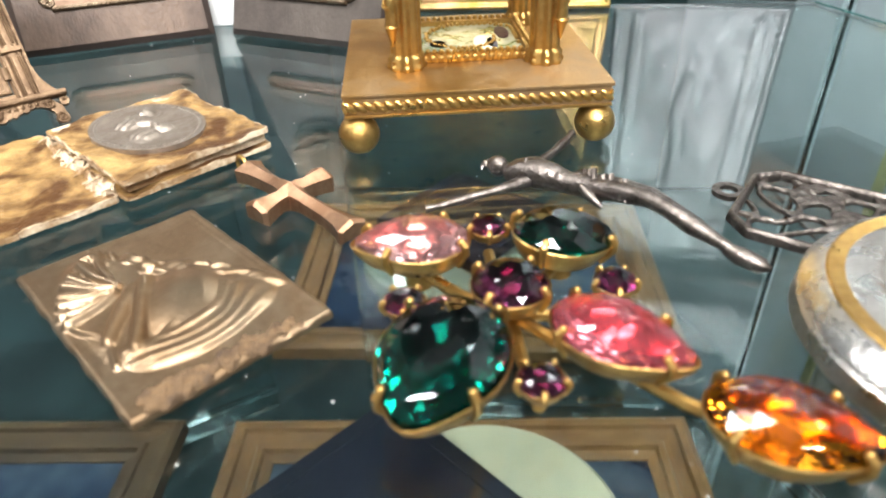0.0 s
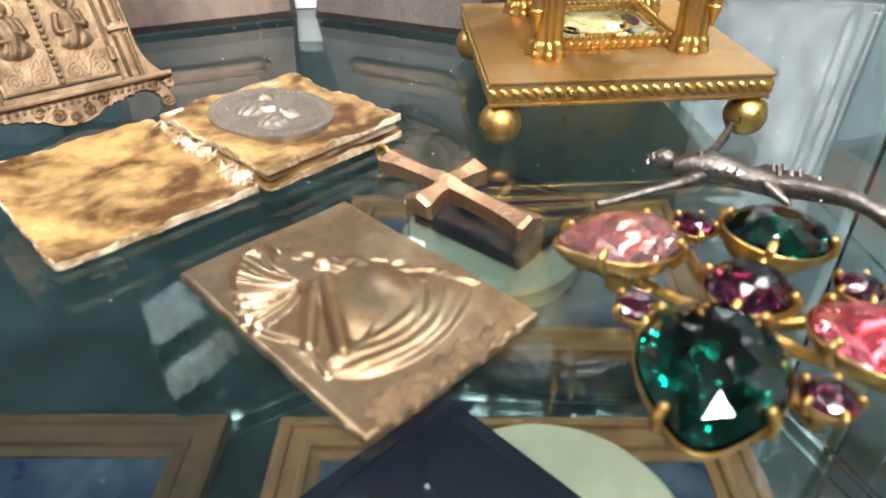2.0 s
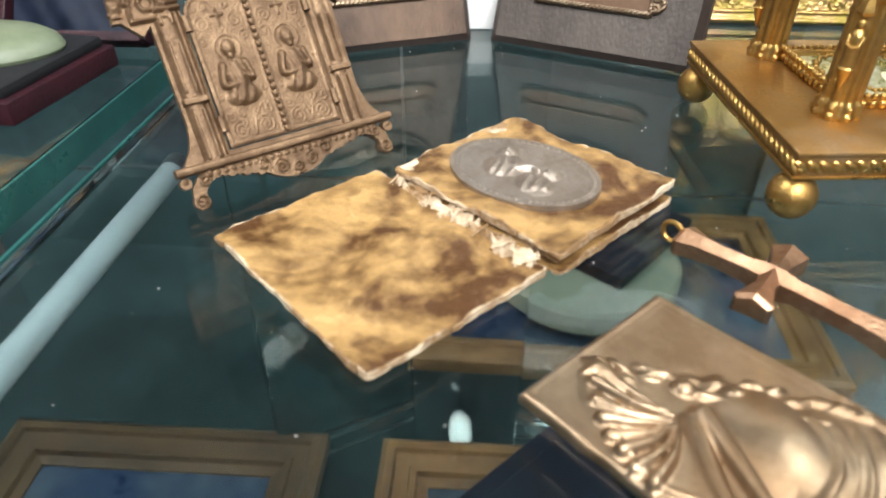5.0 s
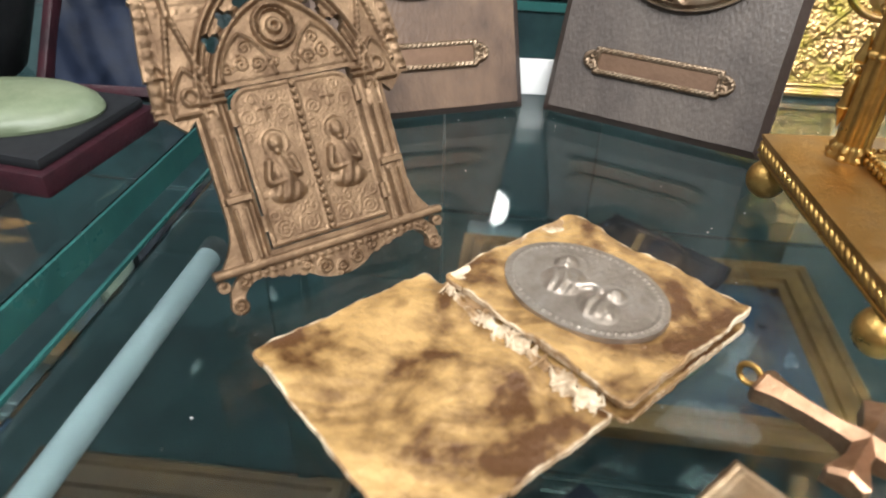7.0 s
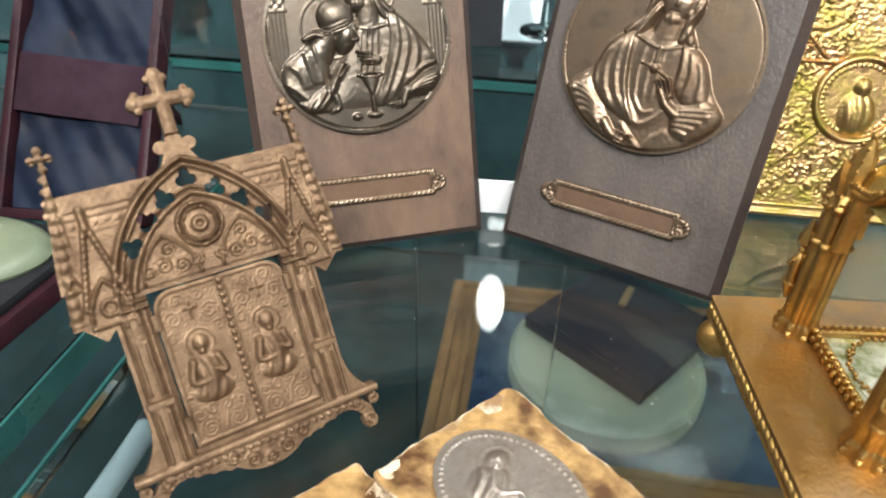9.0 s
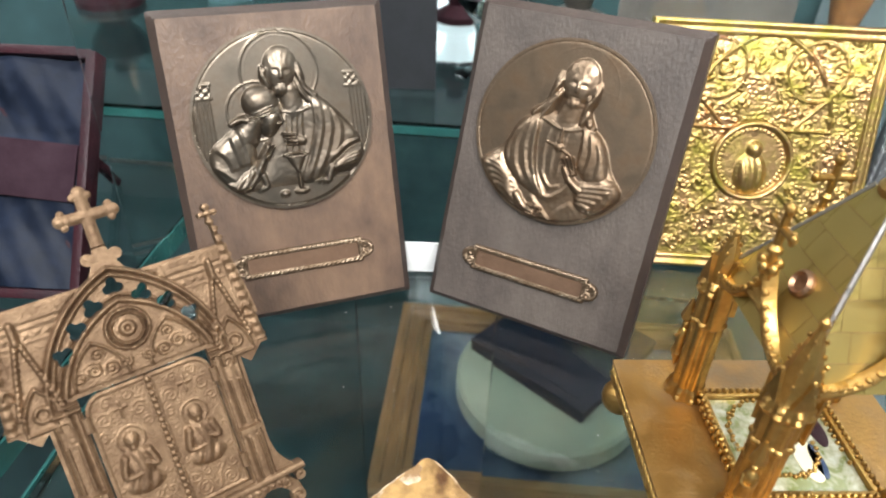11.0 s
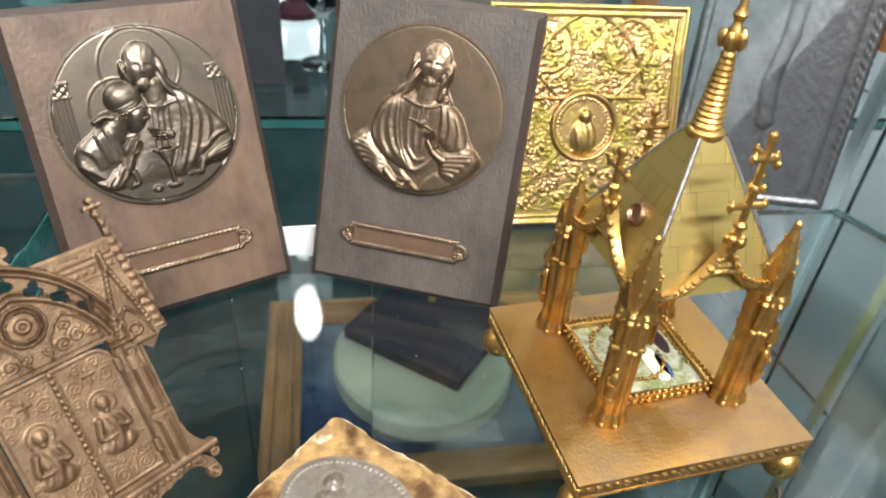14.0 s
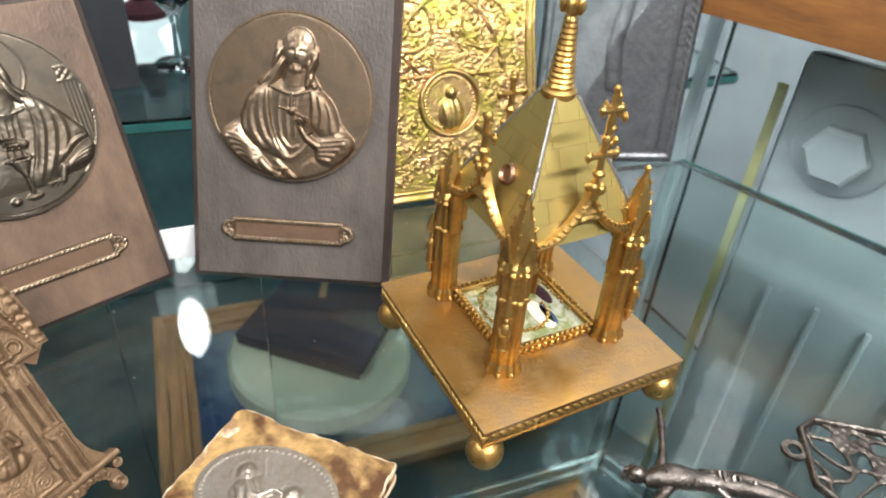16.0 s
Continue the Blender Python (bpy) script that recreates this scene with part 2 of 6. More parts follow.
def ball(bm, x, y, z, rx, ry=None, rz=None, m=None, seg=14):
    s = Matrix.Translation((x, y, z)) @ (m or Matrix()) @ Matrix.Diagonal((rx, ry or rx, rz or rx, 1))
    bmesh.ops.create_uvsphere(bm, u_segments=seg, v_segments=max(6, seg * 2 // 3), radius=1, matrix=s)
    return bm


def prism(bm, outline, z0, z1):
    """An outline of (x, y) raised from z0 to z1."""
    lo = [bm.verts.new((x, y, z0)) for x, y in outline]
    hi = [bm.verts.new((x, y, z1)) for x, y in outline]
    n = len(lo)
    for k in range(n):
        bm.faces.new((lo[k], lo[(k + 1) % n], hi[(k + 1) % n], hi[k]))
    bm.faces.new(hi)
    bm.faces.new(lo[::-1])
    return bm


# signed distances and relief heights over a plane, as arrays
def rot(x, y, cx, cy, deg):
    a = radians(deg)
    x, y = x - cx, y - cy
    return x * math.cos(a) + y * math.sin(a), -x * math.sin(a) + y * math.cos(a)


def sd_box(x, y, cx, cy, hx, hy, deg=0, r=0.0):
    u, v = rot(x, y, cx, cy, deg)
    dx, dy = abs(u) - hx + r, abs(v) - hy + r
    return np.hypot(np.maximum(dx, 0), np.maximum(dy, 0)) + np.minimum(np.maximum(dx, dy), 0) - r


def sd_circle(x, y, cx, cy, r):
    return np.hypot(x - cx, y - cy) - r


def sd_ellipse(x, y, cx, cy, rx, ry, deg=0):
    u, v = rot(x, y, cx, cy, deg)
    return (np.hypot(u / rx, v / ry) - 1) * min(rx, ry)


def sd_line(x, y, pts):
    best = np.full(np.shape(x), 1e9)
    for (ax, ay), (bx, by) in zip(pts, pts[1:]):
        dx, dy = bx - ax, by - ay
        t = np.clip(((x - ax) * dx + (y - ay) * dy) / (dx * dx + dy * dy + 1e-9), 0, 1)
        best = np.minimum(best, np.hypot(x - ax - t * dx, y - ay - t * dy))
    return best


def sd_arch(x, y, cx, y0, half, rise):
    """A pointed arch's inside above y0."""
    r = (half * half + rise * rise) / (2 * half)
    return np.maximum(np.maximum(np.hypot(x - cx - (r - half), y - y0) - r, np.hypot(x - cx + (r - half), y - y0) - r), y0 - y)


def dome(x, y, cx, cy, rx, ry, h, deg=0, power=0.5):
    u, v = rot(x, y, cx, cy, deg)
    return h * np.maximum(0, 1 - (u / rx) ** 2 - (v / ry) ** 2) ** power


def ridge(d, w, h):
    return h * np.sqrt(np.maximum(0, 1 - (d / w) ** 2))


def stroke(x, y, pts, w, h):
    return ridge(sd_line(x, y, pts), w, h)


def smax(a, b, k=0.03):
    """The greater of two heights, blended where they meet."""
    t = np.clip(0.5 + 0.5 * (a - b) / k, 0, 1)
    return b * (1 - t) + a * t + k * t * (1 - t)


def bump(d, w, h):
    return h * np.maximum(0, 1 - (d / w) ** 2) ** 1.5


def curve(pts, n=5):
    """A smooth curve through points."""
    if len(pts) < 3:
        return pts
    p = [np.array(q, float) for q in (pts[0], *pts, pts[-1])]
    out = []
    for a, b_, c, d in zip(p, p[1:], p[2:], p[3:]):
        for k in range(n):
            t = k / n
            out.append(tuple(0.5 * (2 * b_ + (c - a) * t + (2 * a - 5 * b_ + 4 * c - d) * t * t + (3 * b_ - a - 3 * c + d) * t ** 3)))
    return out + [tuple(p[-1])]


def fold(x, y, pts, w, h):
    """A raised fold along a smooth curve, sinking at its ends."""
    return bump(sd_line(x, y, curve(pts)), w, h)


def mound(x, y, cx, cy, rx, ry, h, deg=0):
    return dome(x, y, cx, cy, rx, ry, h, deg, 0.75)


def filigree(x, y, pitch, h, seed=0):
    """Thin raised curls over the plane."""
    a = np.sin(x * 2 * math.pi / pitch + 1.9 * np.sin(y * 2.1 * math.pi / pitch + seed)) + np.cos(y * 2 * math.pi / pitch + 2.1 * np.sin(x * 1.7 * math.pi / pitch + 2 * seed))
    return h * np.exp(-((a / 0.26) ** 2))


def bead_ring(x, y, cx, cy, rx, ry, n, r, h):
    a = np.arctan2((y - cy) / ry, (x - cx) / rx)
    k = np.round(a / (2 * math.pi) * n) * 2 * math.pi / n
    return ridge(np.hypot(x - cx - rx * np.cos(k), y - cy - ry * np.sin(k)), r, h)


def rosettes(x, y, pitch, h, seed=0):
    """Curling leaf ornament that covers the plane."""
    a = np.sin(x * 2 * math.pi / pitch + 1.7 * np.sin(y * 2.3 * math.pi / pitch + seed)) * np.cos(y * 2 * math.pi / pitch + 1.9 * np.sin(x * 1.9 * math.pi / pitch + 2 * seed))
    b = np.sin((x + y) * 4.1 * math.pi / pitch + 2 * a + seed)
    return h * (0.6 * np.abs(a) ** 0.7 + 0.4 * np.maximum(0, b))


def slab(name, sdf, height, bounds, step, thick, mat, parent=None, label="", m=None, sharp=60.0):
    """A plate with the outline sdf < 0, a relief height(x, y) on its front and a flat back, in millimetres."""
    x0, x1, y0, y1 = bounds
    xs, ys = np.arange(x0, x1 + step, step), np.arange(y0, y1 + step, step)
    X, Y = np.meshgrid(xs, ys)
    keep = sdf((X[:-1, :-1] + X[1:, 1:]) / 2, (Y[:-1, :-1] + Y[1:, 1:]) / 2) < 0
    ny, nx = keep.shape
    used = np.zeros(X.shape, int)
    for dy in (0, 1):
        for dx in (0, 1):
            used[dy : dy + ny, dx : dx + nx] += keep
    rim = (used > 0) & (used < 4)
    for _ in range(2):
        e = step * 0.1
        d = sdf(X, Y)
        gx, gy = (sdf(X + e, Y) - sdf(X - e, Y)) / (2 * e), (sdf(X, Y + e) - sdf(X, Y - e)) / (2 * e)
        g = np.maximum(gx * gx + gy * gy, 0.2)
        X = np.where(rim, X - np.clip(d * gx / g, -step, step) * 0.9, X)
        Y = np.where(rim, Y - np.clip(d * gy / g, -step, step) * 0.9, Y)
    Z = height(X, Y) + np.zeros(X.shape)
    index = np.full(X.shape, -1)
    on = used > 0
    n = int(on.sum())
    index[on] = np.arange(n)
    front = np.stack([X[on], Y[on], Z[on]], 1)
    back = np.stack([X[on], Y[on], np.full(n, -float(thick))], 1)
    q = np.stack([index[:-1, :-1], index[:-1, 1:], index[1:, 1:], index[1:, :-1]], -1)[keep]
    pad = np.pad(keep, 1)
    sides = []
    for (dy, dx), (a, b) in {(-1, 0): ((0, 0), (0, 1)), (1, 0): ((1, 1), (1, 0)), (0, -1): ((1, 0), (0, 0)), (0, 1): ((0, 1), (1, 1))}.items():
        edge = keep & ~pad[1 + dy : 1 + dy + ny, 1 + dx : 1 + dx + nx]
        jy, jx = np.nonzero(edge)
        p, r = index[jy + a[0], jx + a[1]], index[jy + b[0], jx + b[1]]
        sides.append(np.stack([p, p + n, r + n, r], 1))
    faces = np.concatenate([q, q[:, ::-1] + n, *sides])
    me = bpy.data.meshes.new(name)
    me.from_pydata((np.concatenate([front, back]) * MM).tolist(), [], faces.tolist())
    me.polygons.foreach_set("use_smooth", [True] * len(me.polygons))
    me.set_sharp_from_angle(angle=radians(sharp))
    return finish(name, me, mat, parent, label, m)


def offset(x, y, pts):
    """Signed distance from a smooth curve and how far along it, 0 to 1."""
    pts = curve(pts)
    best, side, along = np.full(np.shape(x), 1e9), np.zeros(np.shape(x)), np.zeros(np.shape(x))
    n = len(pts) - 1
    for k, ((ax, ay), (bx, by)) in enumerate(zip(pts, pts[1:])):
        dx, dy = bx - ax, by - ay
        t = np.clip(((x - ax) * dx + (y - ay) * dy) / (dx * dx + dy * dy + 1e-9), 0, 1)
        d = np.hypot(x - ax - t * dx, y - ay - t * dy)
        near = d < best
        best = np.where(near, d, best)
        side = np.where(near, np.sign((x - ax) * dy - (y - ay) * dx), side)
        along = np.where(near, (k + t) / n, along)
    return best * side, along


def pleats(x, y, pts, half, n, h, spread=0.0):
    """Parallel folds that run along a curve; spread fans them out towards its end."""
    d, t = offset(x, y, pts)
    w = half * (1 - spread + 2 * spread * t)
    u = d / w
    return h * np.maximum(0, 1 - u * u) ** 0.5 * (0.5 + 0.5 * np.cos(u * math.pi * n + 1.3 * np.sin(t * 4))) ** 0.8 * np.clip(np.minimum(t, 1 - t) * 8, 0, 1)


def limb(x, y, pts, w0, w1, h):
    """A rounded limb along a curve, w0 wide at its start and w1 at its end."""
    d, t = offset(x, y, pts)
    return h * np.maximum(0, 1 - (d / (w0 + (w1 - w0) * t)) ** 2) ** 0.6


def volutes(x, y, centres, pitch, w, h):
    """Raised spiral scrolls at (x, y, radius, turn)."""
    out = np.zeros(np.shape(x))
    for cx, cy, r, s in centres:
        q, a = np.hypot(x - cx, y - cy), np.arctan2(y - cy, x - cx)
        f = (q / pitch - s * a / (2 * math.pi)) % 1
        out = np.maximum(out, bump(np.minimum(f, 1 - f) * pitch, w, h) * (q < r))
    return out


def face(x, y, cx, cy, size, deg, h):
    """A plain cast head: oval face with brow, nose and beard under smooth parted hair."""
    u, v = rot(x, y, cx, cy, deg)
    u, v = u / size, v / size
    out = h * 0.86 * np.maximum(0, 1 - (u / 0.80) ** 2 - ((v - 0.16) / 1.0) ** 2) ** 0.5 * (1 + 0.025 * np.sin(abs(u) * 22 - v * 6))
    oval = h * 1.05 * np.maximum(0, 1 - (u / 0.60) ** 2 - ((v + 0.08) / 0.86) ** 2) ** 0.4
    oval = oval - h * 0.16 * np.exp(-((abs(u) - 0.25) / 0.15) ** 2 - ((v - 0.06) / 0.08) ** 2)
    oval = oval + h * 0.06 * np.exp(-((abs(u) - 0.25) / 0.10) ** 2 - ((v - 0.04) / 0.04) ** 2)
    oval = oval + h * 0.20 * np.exp(-(u / (0.075 + 0.06 * np.clip(0.1 - v, 0, 1))) ** 2) * np.clip((0.25 - v) * 3, 0, 1) * np.clip((v + 0.34) * 12, 0, 1)
    oval = oval - h * 0.10 * np.exp(-(u / 0.20) ** 2 - ((v + 0.50) / 0.04) ** 2)
    out = smax(out, oval, 0.06 * h)
    beard = h * 1.0 * np.maximum(0, 1 - (u / 0.44) ** 2 - ((v + 0.78) / 0.40) ** 2) ** 0.55 * (1 + 0.03 * np.sin(u * 24 + v * 5))
    return smax(out, beard, 0.08 * h) * (np.maximum(out, beard) > 0.01 * h)


def sd_poly(x, y, pts):
    """Signed distance from a closed outline, smoothed through its corners."""
    ring = curve([*pts, pts[0]], 4)
    inside = np.zeros(np.shape(x), bool)
    for (ax, ay), (bx, by) in zip(ring, ring[1:]):
        if ay != by:
            inside ^= ((ay > y) != (by > y)) & (x < (bx - ax) * (y - ay) / (by - ay) + ax)
    d = sd_line(x, y, ring)
    return np.where(inside, -d, d)


def body_of(x, y, pts, w, h):
    """A raised form with that outline, rounded over a width w at its edge."""
    q = np.clip(-sd_poly(x, y, pts) / w, 0, 1)
    return h * (1 - (1 - q) ** 2) ** 0.5


def crease(x, y, pts, w, h, side=1):
    """A fold of cloth: steep on one side, sloping away on the other, fading at its ends."""
    d, t = offset(x, y, pts)
    u = d * side / w
    return h * np.where(u > 0, np.maximum(0, 1 - u) ** 1.3, np.maximum(0, 1 + u * 2.2) ** 0.8) * np.clip(np.minimum(t, 1 - t) * 6 + 0.12, 0, 1) * (abs(u) < 1)


def wrinkled(x, y, h, low, size):
    """Fine hammered unevenness on the parts of a relief that stand higher than low."""
    n = np.sin(31 * x + 3.1 * np.sin(17 * y + 1)) * np.sin(27 * y + 2.7 * np.sin(19 * x)) + 0.6 * np.sin(58 * x - 41 * y + 2 * np.sin(23 * y)) * np.sin(47 * y + 33 * x)
    return h + size * n * np.clip((h - low) / 0.04, 0, 1)


def lock(x, y, pts, w, h):
    """A strand of hair that grows out of the head."""
    d, t = offset(x, y, pts)
    return h * np.clip(0.35 + t * 2.2, 0, 1) * np.maximum(0, 1 - (d / w) ** 2) ** 0.6 * np.clip(t * 6, 0, 1)


# ---- the place ----
def setting(name, bm, mat, label, category, smooth=0.0):
    return tagged(part(name, bm, mat, None, label, smooth=smooth), label, category, kind="structure")


def shop():
    """The shop room round the case: floor, walls, ceiling with light tubes."""
    setting("floor", box(bmesh.new(), 4000, 4000, 60, T(0, 500, -1030)), FLOOR, "dark boarded shop floor", "floor")
    setting("ceiling", box(bmesh.new(), 4000, 4000, 60, T(0, 500, 1430)), PLASTER, "pale plaster shop ceiling", "ceiling")
    for name, sx, sy, x, y in (("wall_north", 4000, 60, 0, 2530), ("wall_south", 4000, 60, 0, -1530), ("wall_east", 60, 4000, 2030, 500), ("wall_west", 60, 4000, -2030, 500)):
        setting(name, box(bmesh.new(), sx, sy, 2460, T(x, y, 200)), PLASTER, "pale grey plastered shop wall", "wall")
    for x, y, yaw in ((150, -850, 0), (-850, 100, 90), (750, 600, 90)):
        light = thing("ceiling_light", P(x, y, 1400, 0, 0, yaw), "white ceiling light with a long tube", "ceiling light", "ceiling lights")
        part("housing", box(bmesh.new(), 1150, 90, 30, T(0, 0, -15), 4), WHITE, light)
        part("tube", tube(bmesh.new(), [(-540, 0, -48), (540, 0, -48)], 14, 12), CEILING_GLOW, light, "glowing white tube")


def hanging_lamp():
    """A lamp with two frosted panels, hung from the ceiling behind the rear case."""
    lamp_ob = thing("hanging_lamp", P(-125, 1000, 0), "hanging lamp with two glowing frosted panels on a rod", "lamp")
    part("rod", tube(bmesh.new(), [(0, 14, 430), (0, 14, 1400)], 4, 10), PEWTER, lamp_ob, "thin grey rod")
    for z, hh, w in ((636, 112, 42), (486, 56, 36)):
        shade = part("shade", box(bmesh.new(), w + 8, 12, hh + 8, T(0, 6, z), 3), PEWTER, lamp_ob, "grey metal back", smooth=0)
        part("panel", ball(bmesh.new(), 0, -3, z, w * 0.56, 5, hh * 0.54, seg=32), LAMP_GLOW, shade, "glowing frosted panel")


def polygon_pane(name, outline, z0, z1, mat, label, category):
    bm = prism(bmesh.new(), outline, z0, z1)
    bmesh.ops.bevel(bm, geom=list(bm.edges), offset=0.5, segments=1, affect="EDGES")
    return setting(name, bm, mat, label, category)


def case():
    """The glass shelves and panes of the display case."""
    polygon_pane("glass_shelf", [(-163, -120), (270, -120), (160, 207), (128, 289), (-60, 292), (-163, 255)], -7, 0, SHELF_GLASS,
                 "clear glass display shelf with greenish edges", "shelf")
    polygon_pane("glass_shelf_side", [(-520, -60), (-181, -60), (-176, 330), (-520, 330)], -7, 0, SHELF_GLASS,
                 "neighbouring glass shelf with a dark green edge", "shelf")
    polygon_pane("glass_shelf_lower", [(-520, -150), (330, -150), (260, 560), (-520, 560)], -238, -230, SHELF_GLASS,
                 "lower glass shelf under the pictures", "shelf")
    polygon_pane("glass_shelf_rear", [(-420, 381), (240, 381), (240, 720), (-420, 720)], -7, 0, SHELF_GLASS,
                 "glass shelf of the case behind, green edged", "shelf")
    for name, x0, y0, x1, y1 in (("glass_pane_left", -185, 270, -120, 312), ("glass_pane_rear", -60, 305, 150, 305), ("glass_pane_corner", 150, 306, 205, 170)):
        bm = bmesh.new()
        l, a = math.hypot(x1 - x0, y1 - y0), math.degrees(math.atan2(y1 - y0, x1 - x0))
        box(bm, l, 5, 700, T((x0 + x1) / 2, (y0 + y1) / 2, 100, 0, 0, a), 0.4)
        pane = setting(name, bm, PANE_GLASS, "upright clear glass pane of the case", "glass pane")
        pane.visible_shadow = False
    for name, x0, y0, x1, y1, z in (("shelf_edge_rear", -420, 380.2, 240, 380.2, -3.5), ("shelf_edge_side", -180.4, -60, -175.4, 330, -3.5), ("shelf_edge_corner", 128.6, 289.4, 160.8, 207.2, -3.5), ("shelf_edge_right", 160.8, 207.2, 270.7, -119, -3.5),
                                    ("shelf_edge_left", -163.6, -119, -163.6, 254, -3.5)):
        l, a = math.hypot(x1 - x0, y1 - y0), math.degrees(math.atan2(y1 - y0, x1 - x0))
        thick = {"shelf_edge_left": 1.2, "shelf_edge_rear": 4.0}.get(name, 7.4)
        setting(name, box(bmesh.new(), l, 0.7, thick, T((x0 + x1) / 2, (y0 + y1) / 2, z + (0 if thick > 2 else 3.0), 0, 0, a)), GLASS_EDGE, "ground green edge of the glass shelf", "shelf edge")
    # base of the case, dark cloth far below
    setting("case_base", box(bmesh.new(), 1300, 1000, 30, T(-60, 250, -480)), DARK_CLOTH, "dark teal cloth covered case floor", "case floor")
    # white board wall on the right, with ribs
    wall = setting("wall_board", box(bmesh.new(), 900, 8, 1100, T(400, 330, 0, 0, 0, -66)), WHITE, "white painted ribbed side board of the case", "wall")
    return wall


def dust():
    """Specks of dust on the shelf."""
    rnd = random.Random(11)
    bm = bmesh.new()
    for _ in range(420):
        x, y, r = rnd.uniform(-160, 150), rnd.uniform(60, 270), 0.05 + 0.14 * rnd.random() ** 3
        bmesh.ops.create_icosphere(bm, subdivisions=1, radius=r, matrix=T(x, y, r * 0.6) @ Matrix.Diagonal((1, 1, 0.7, 1)))
    tagged(part("dust_specks", bm, WHITE_GLARE_DUST, None, "pale dust specks on the glass shelf"), "pale dust specks scattered on the glass shelf", "dust", kind="stuff")


def rod():
    ob = thing("shelf_rod", P(-153, 60, -10.5), "grey plastic support rod under the glass shelf", "rod")
    part("tube", tube(bmesh.new(), [(-4, -180, 0), (0, 118, 0)], 2.6, 16), ROD, ob)
    part("end_cap", tube(bmesh.new(), [(0, 118, 0), (0, 122, 0)], 2.9, 16), PEWTER, ob)


# ---- reliefs ----
def relief_pair(x, y, R):
    """Two robed half figures with halos behind a cup on a table, flanked by columns; a plain cast relief."""
    x, y = x / R, y / R
    h = np.zeros(x.shape)
    for cx in (-0.85, 0.85):
        shaft = (abs(x - cx) < 0.105) & (y < 0.30) & (y > -0.34)
        h = np.maximum(h, np.where(shaft, 0.022 + 0.012 * np.cos((x - cx) * 2 * math.pi / 0.042), 0))
        h = np.maximum(h, np.where((abs(x - cx) < 0.115) & (abs(y - 0.39) < 0.075), 0.03 + 0.012 * np.sin(x * 70) * np.sin(y * 70), 0))
        h = np.maximum(h, np.where((abs(x - cx) < 0.125) & (abs(abs(y - 0.39) - 0.075) < 0.014), 0.035, 0))
    for cx, cy, r in ((0.02, 0.54, 0.42), (-0.28, 0.13, 0.32)):
        q = np.hypot(x - cx, y - cy)
        h = np.where(q < r, np.maximum(h, 0.012), h)
        h = np.maximum(h, bump(abs(q - r), 0.020, 0.032))
        h = np.maximum(h, bump(abs(q - r + 0.05), 0.010, 0.018))
    for k in (-1, 1):
        h = np.maximum(h, bump(abs(sd_ellipse(x, y, 0.02 + k * 0.27, 0.70, 0.06, 0.11, 40 * k)), 0.014, 0.012))
    # taller figure: robe, mantle over the shoulder with long folds, sleeve
    a = body_of(x, y, [(-0.05, 0.14), (0.08, 0.18), (0.34, 0.27), (0.52, 0.14), (0.68, -0.06), (0.84, -0.30), (0.80, -0.50), (0.55, -0.66), (0.2, -0.76), (-0.35, -0.74), (-0.22, -0.3)], 0.22, 0.12)
    on = np.clip(a / 0.06, 0, 1)
    mantle = body_of(x, y, [(0.30, 0.28), (0.50, 0.16), (0.70, -0.06), (0.84, -0.28), (0.70, -0.36), (0.46, -0.56), (0.28, -0.72), (0.10, -0.70), (0.24, -0.40), (0.32, -0.06)], 0.07, 0.07)
    a = a + mantle
    for pts, w, v, side in (([(0.32, 0.25), (0.30, -0.10), (0.20, -0.42), (0.08, -0.68)], 0.075, 0.060, 1), ([(0.38, 0.25), (0.40, -0.08), (0.30, -0.40), (0.16, -0.70)], 0.085, 0.062, 1),
                            ([(0.44, 0.20), (0.50, -0.08), (0.42, -0.38), (0.26, -0.68)], 0.095, 0.060, 1), ([(0.50, 0.14), (0.60, -0.10), (0.56, -0.34), (0.42, -0.52)], 0.10, 0.055, 1),
                            ([(0.56, 0.08), (0.70, -0.12), (0.76, -0.28)], 0.10, 0.045, 1), ([(0.82, -0.30), (0.64, -0.34), (0.50, -0.48)], 0.07, 0.05, -1)):
        a = a + on * crease(x, y, pts, w, 0.72 * v, side)
    for k in range(4):
        a = a + on * crease(x, y, [(0.02 + 0.06 * k, 0.10), (-0.01 + 0.06 * k, -0.12), (-0.04 + 0.07 * k, -0.40)], 0.045, 0.022)
    a = a + on * fold(x, y, [(-0.06, 0.13), (0.10, 0.085), (0.28, 0.12)], 0.024, 0.035)
    arm = body_of(x, y, [(0.84, -0.34), (0.86, -0.52), (0.70, -0.64), (0.50, -0.66), (0.40, -0.60), (0.52, -0.46), (0.68, -0.36)], 0.11, 0.20)
    for k in range(4):
        arm = arm + np.clip(arm / 0.1, 0, 1) * crease(x, y, [(0.86 - 0.04 * k, -0.40 - 0.05 * k), (0.66, -0.46 - 0.035 * k), (0.47, -0.55 - 0.018 * k)], 0.055, 0.035)
    a = np.maximum(a, arm)
    a = smax(a, limb(x, y, [(0.46, -0.58), (0.42, -0.66), (0.40, -0.72)], 0.07, 0.05, 0.23), 0.02)
    for k in range(4):
        a = smax(a, limb(x, y, [(0.42, -0.68 - 0.012 * k), (0.24 + 0.04 * k, -0.72 - 0.03 * k)], 0.024, 0.016, 0.19), 0.008)
    # bowed figure: back, shoulder, sleeves, raised hands
    b = body_of(x, y, [(-0.50, 0.02), (-0.66, -0.10), (-0.82, -0.22), (-0.86, -0.44), (-0.72, -0.66), (-0.52, -0.78), (-0.32, -0.74), (-0.34, -0.50), (-0.36, -0.22), (-0.40, -0.06)], 0.16, 0.18)
    on = np.clip(b / 0.08, 0, 1)
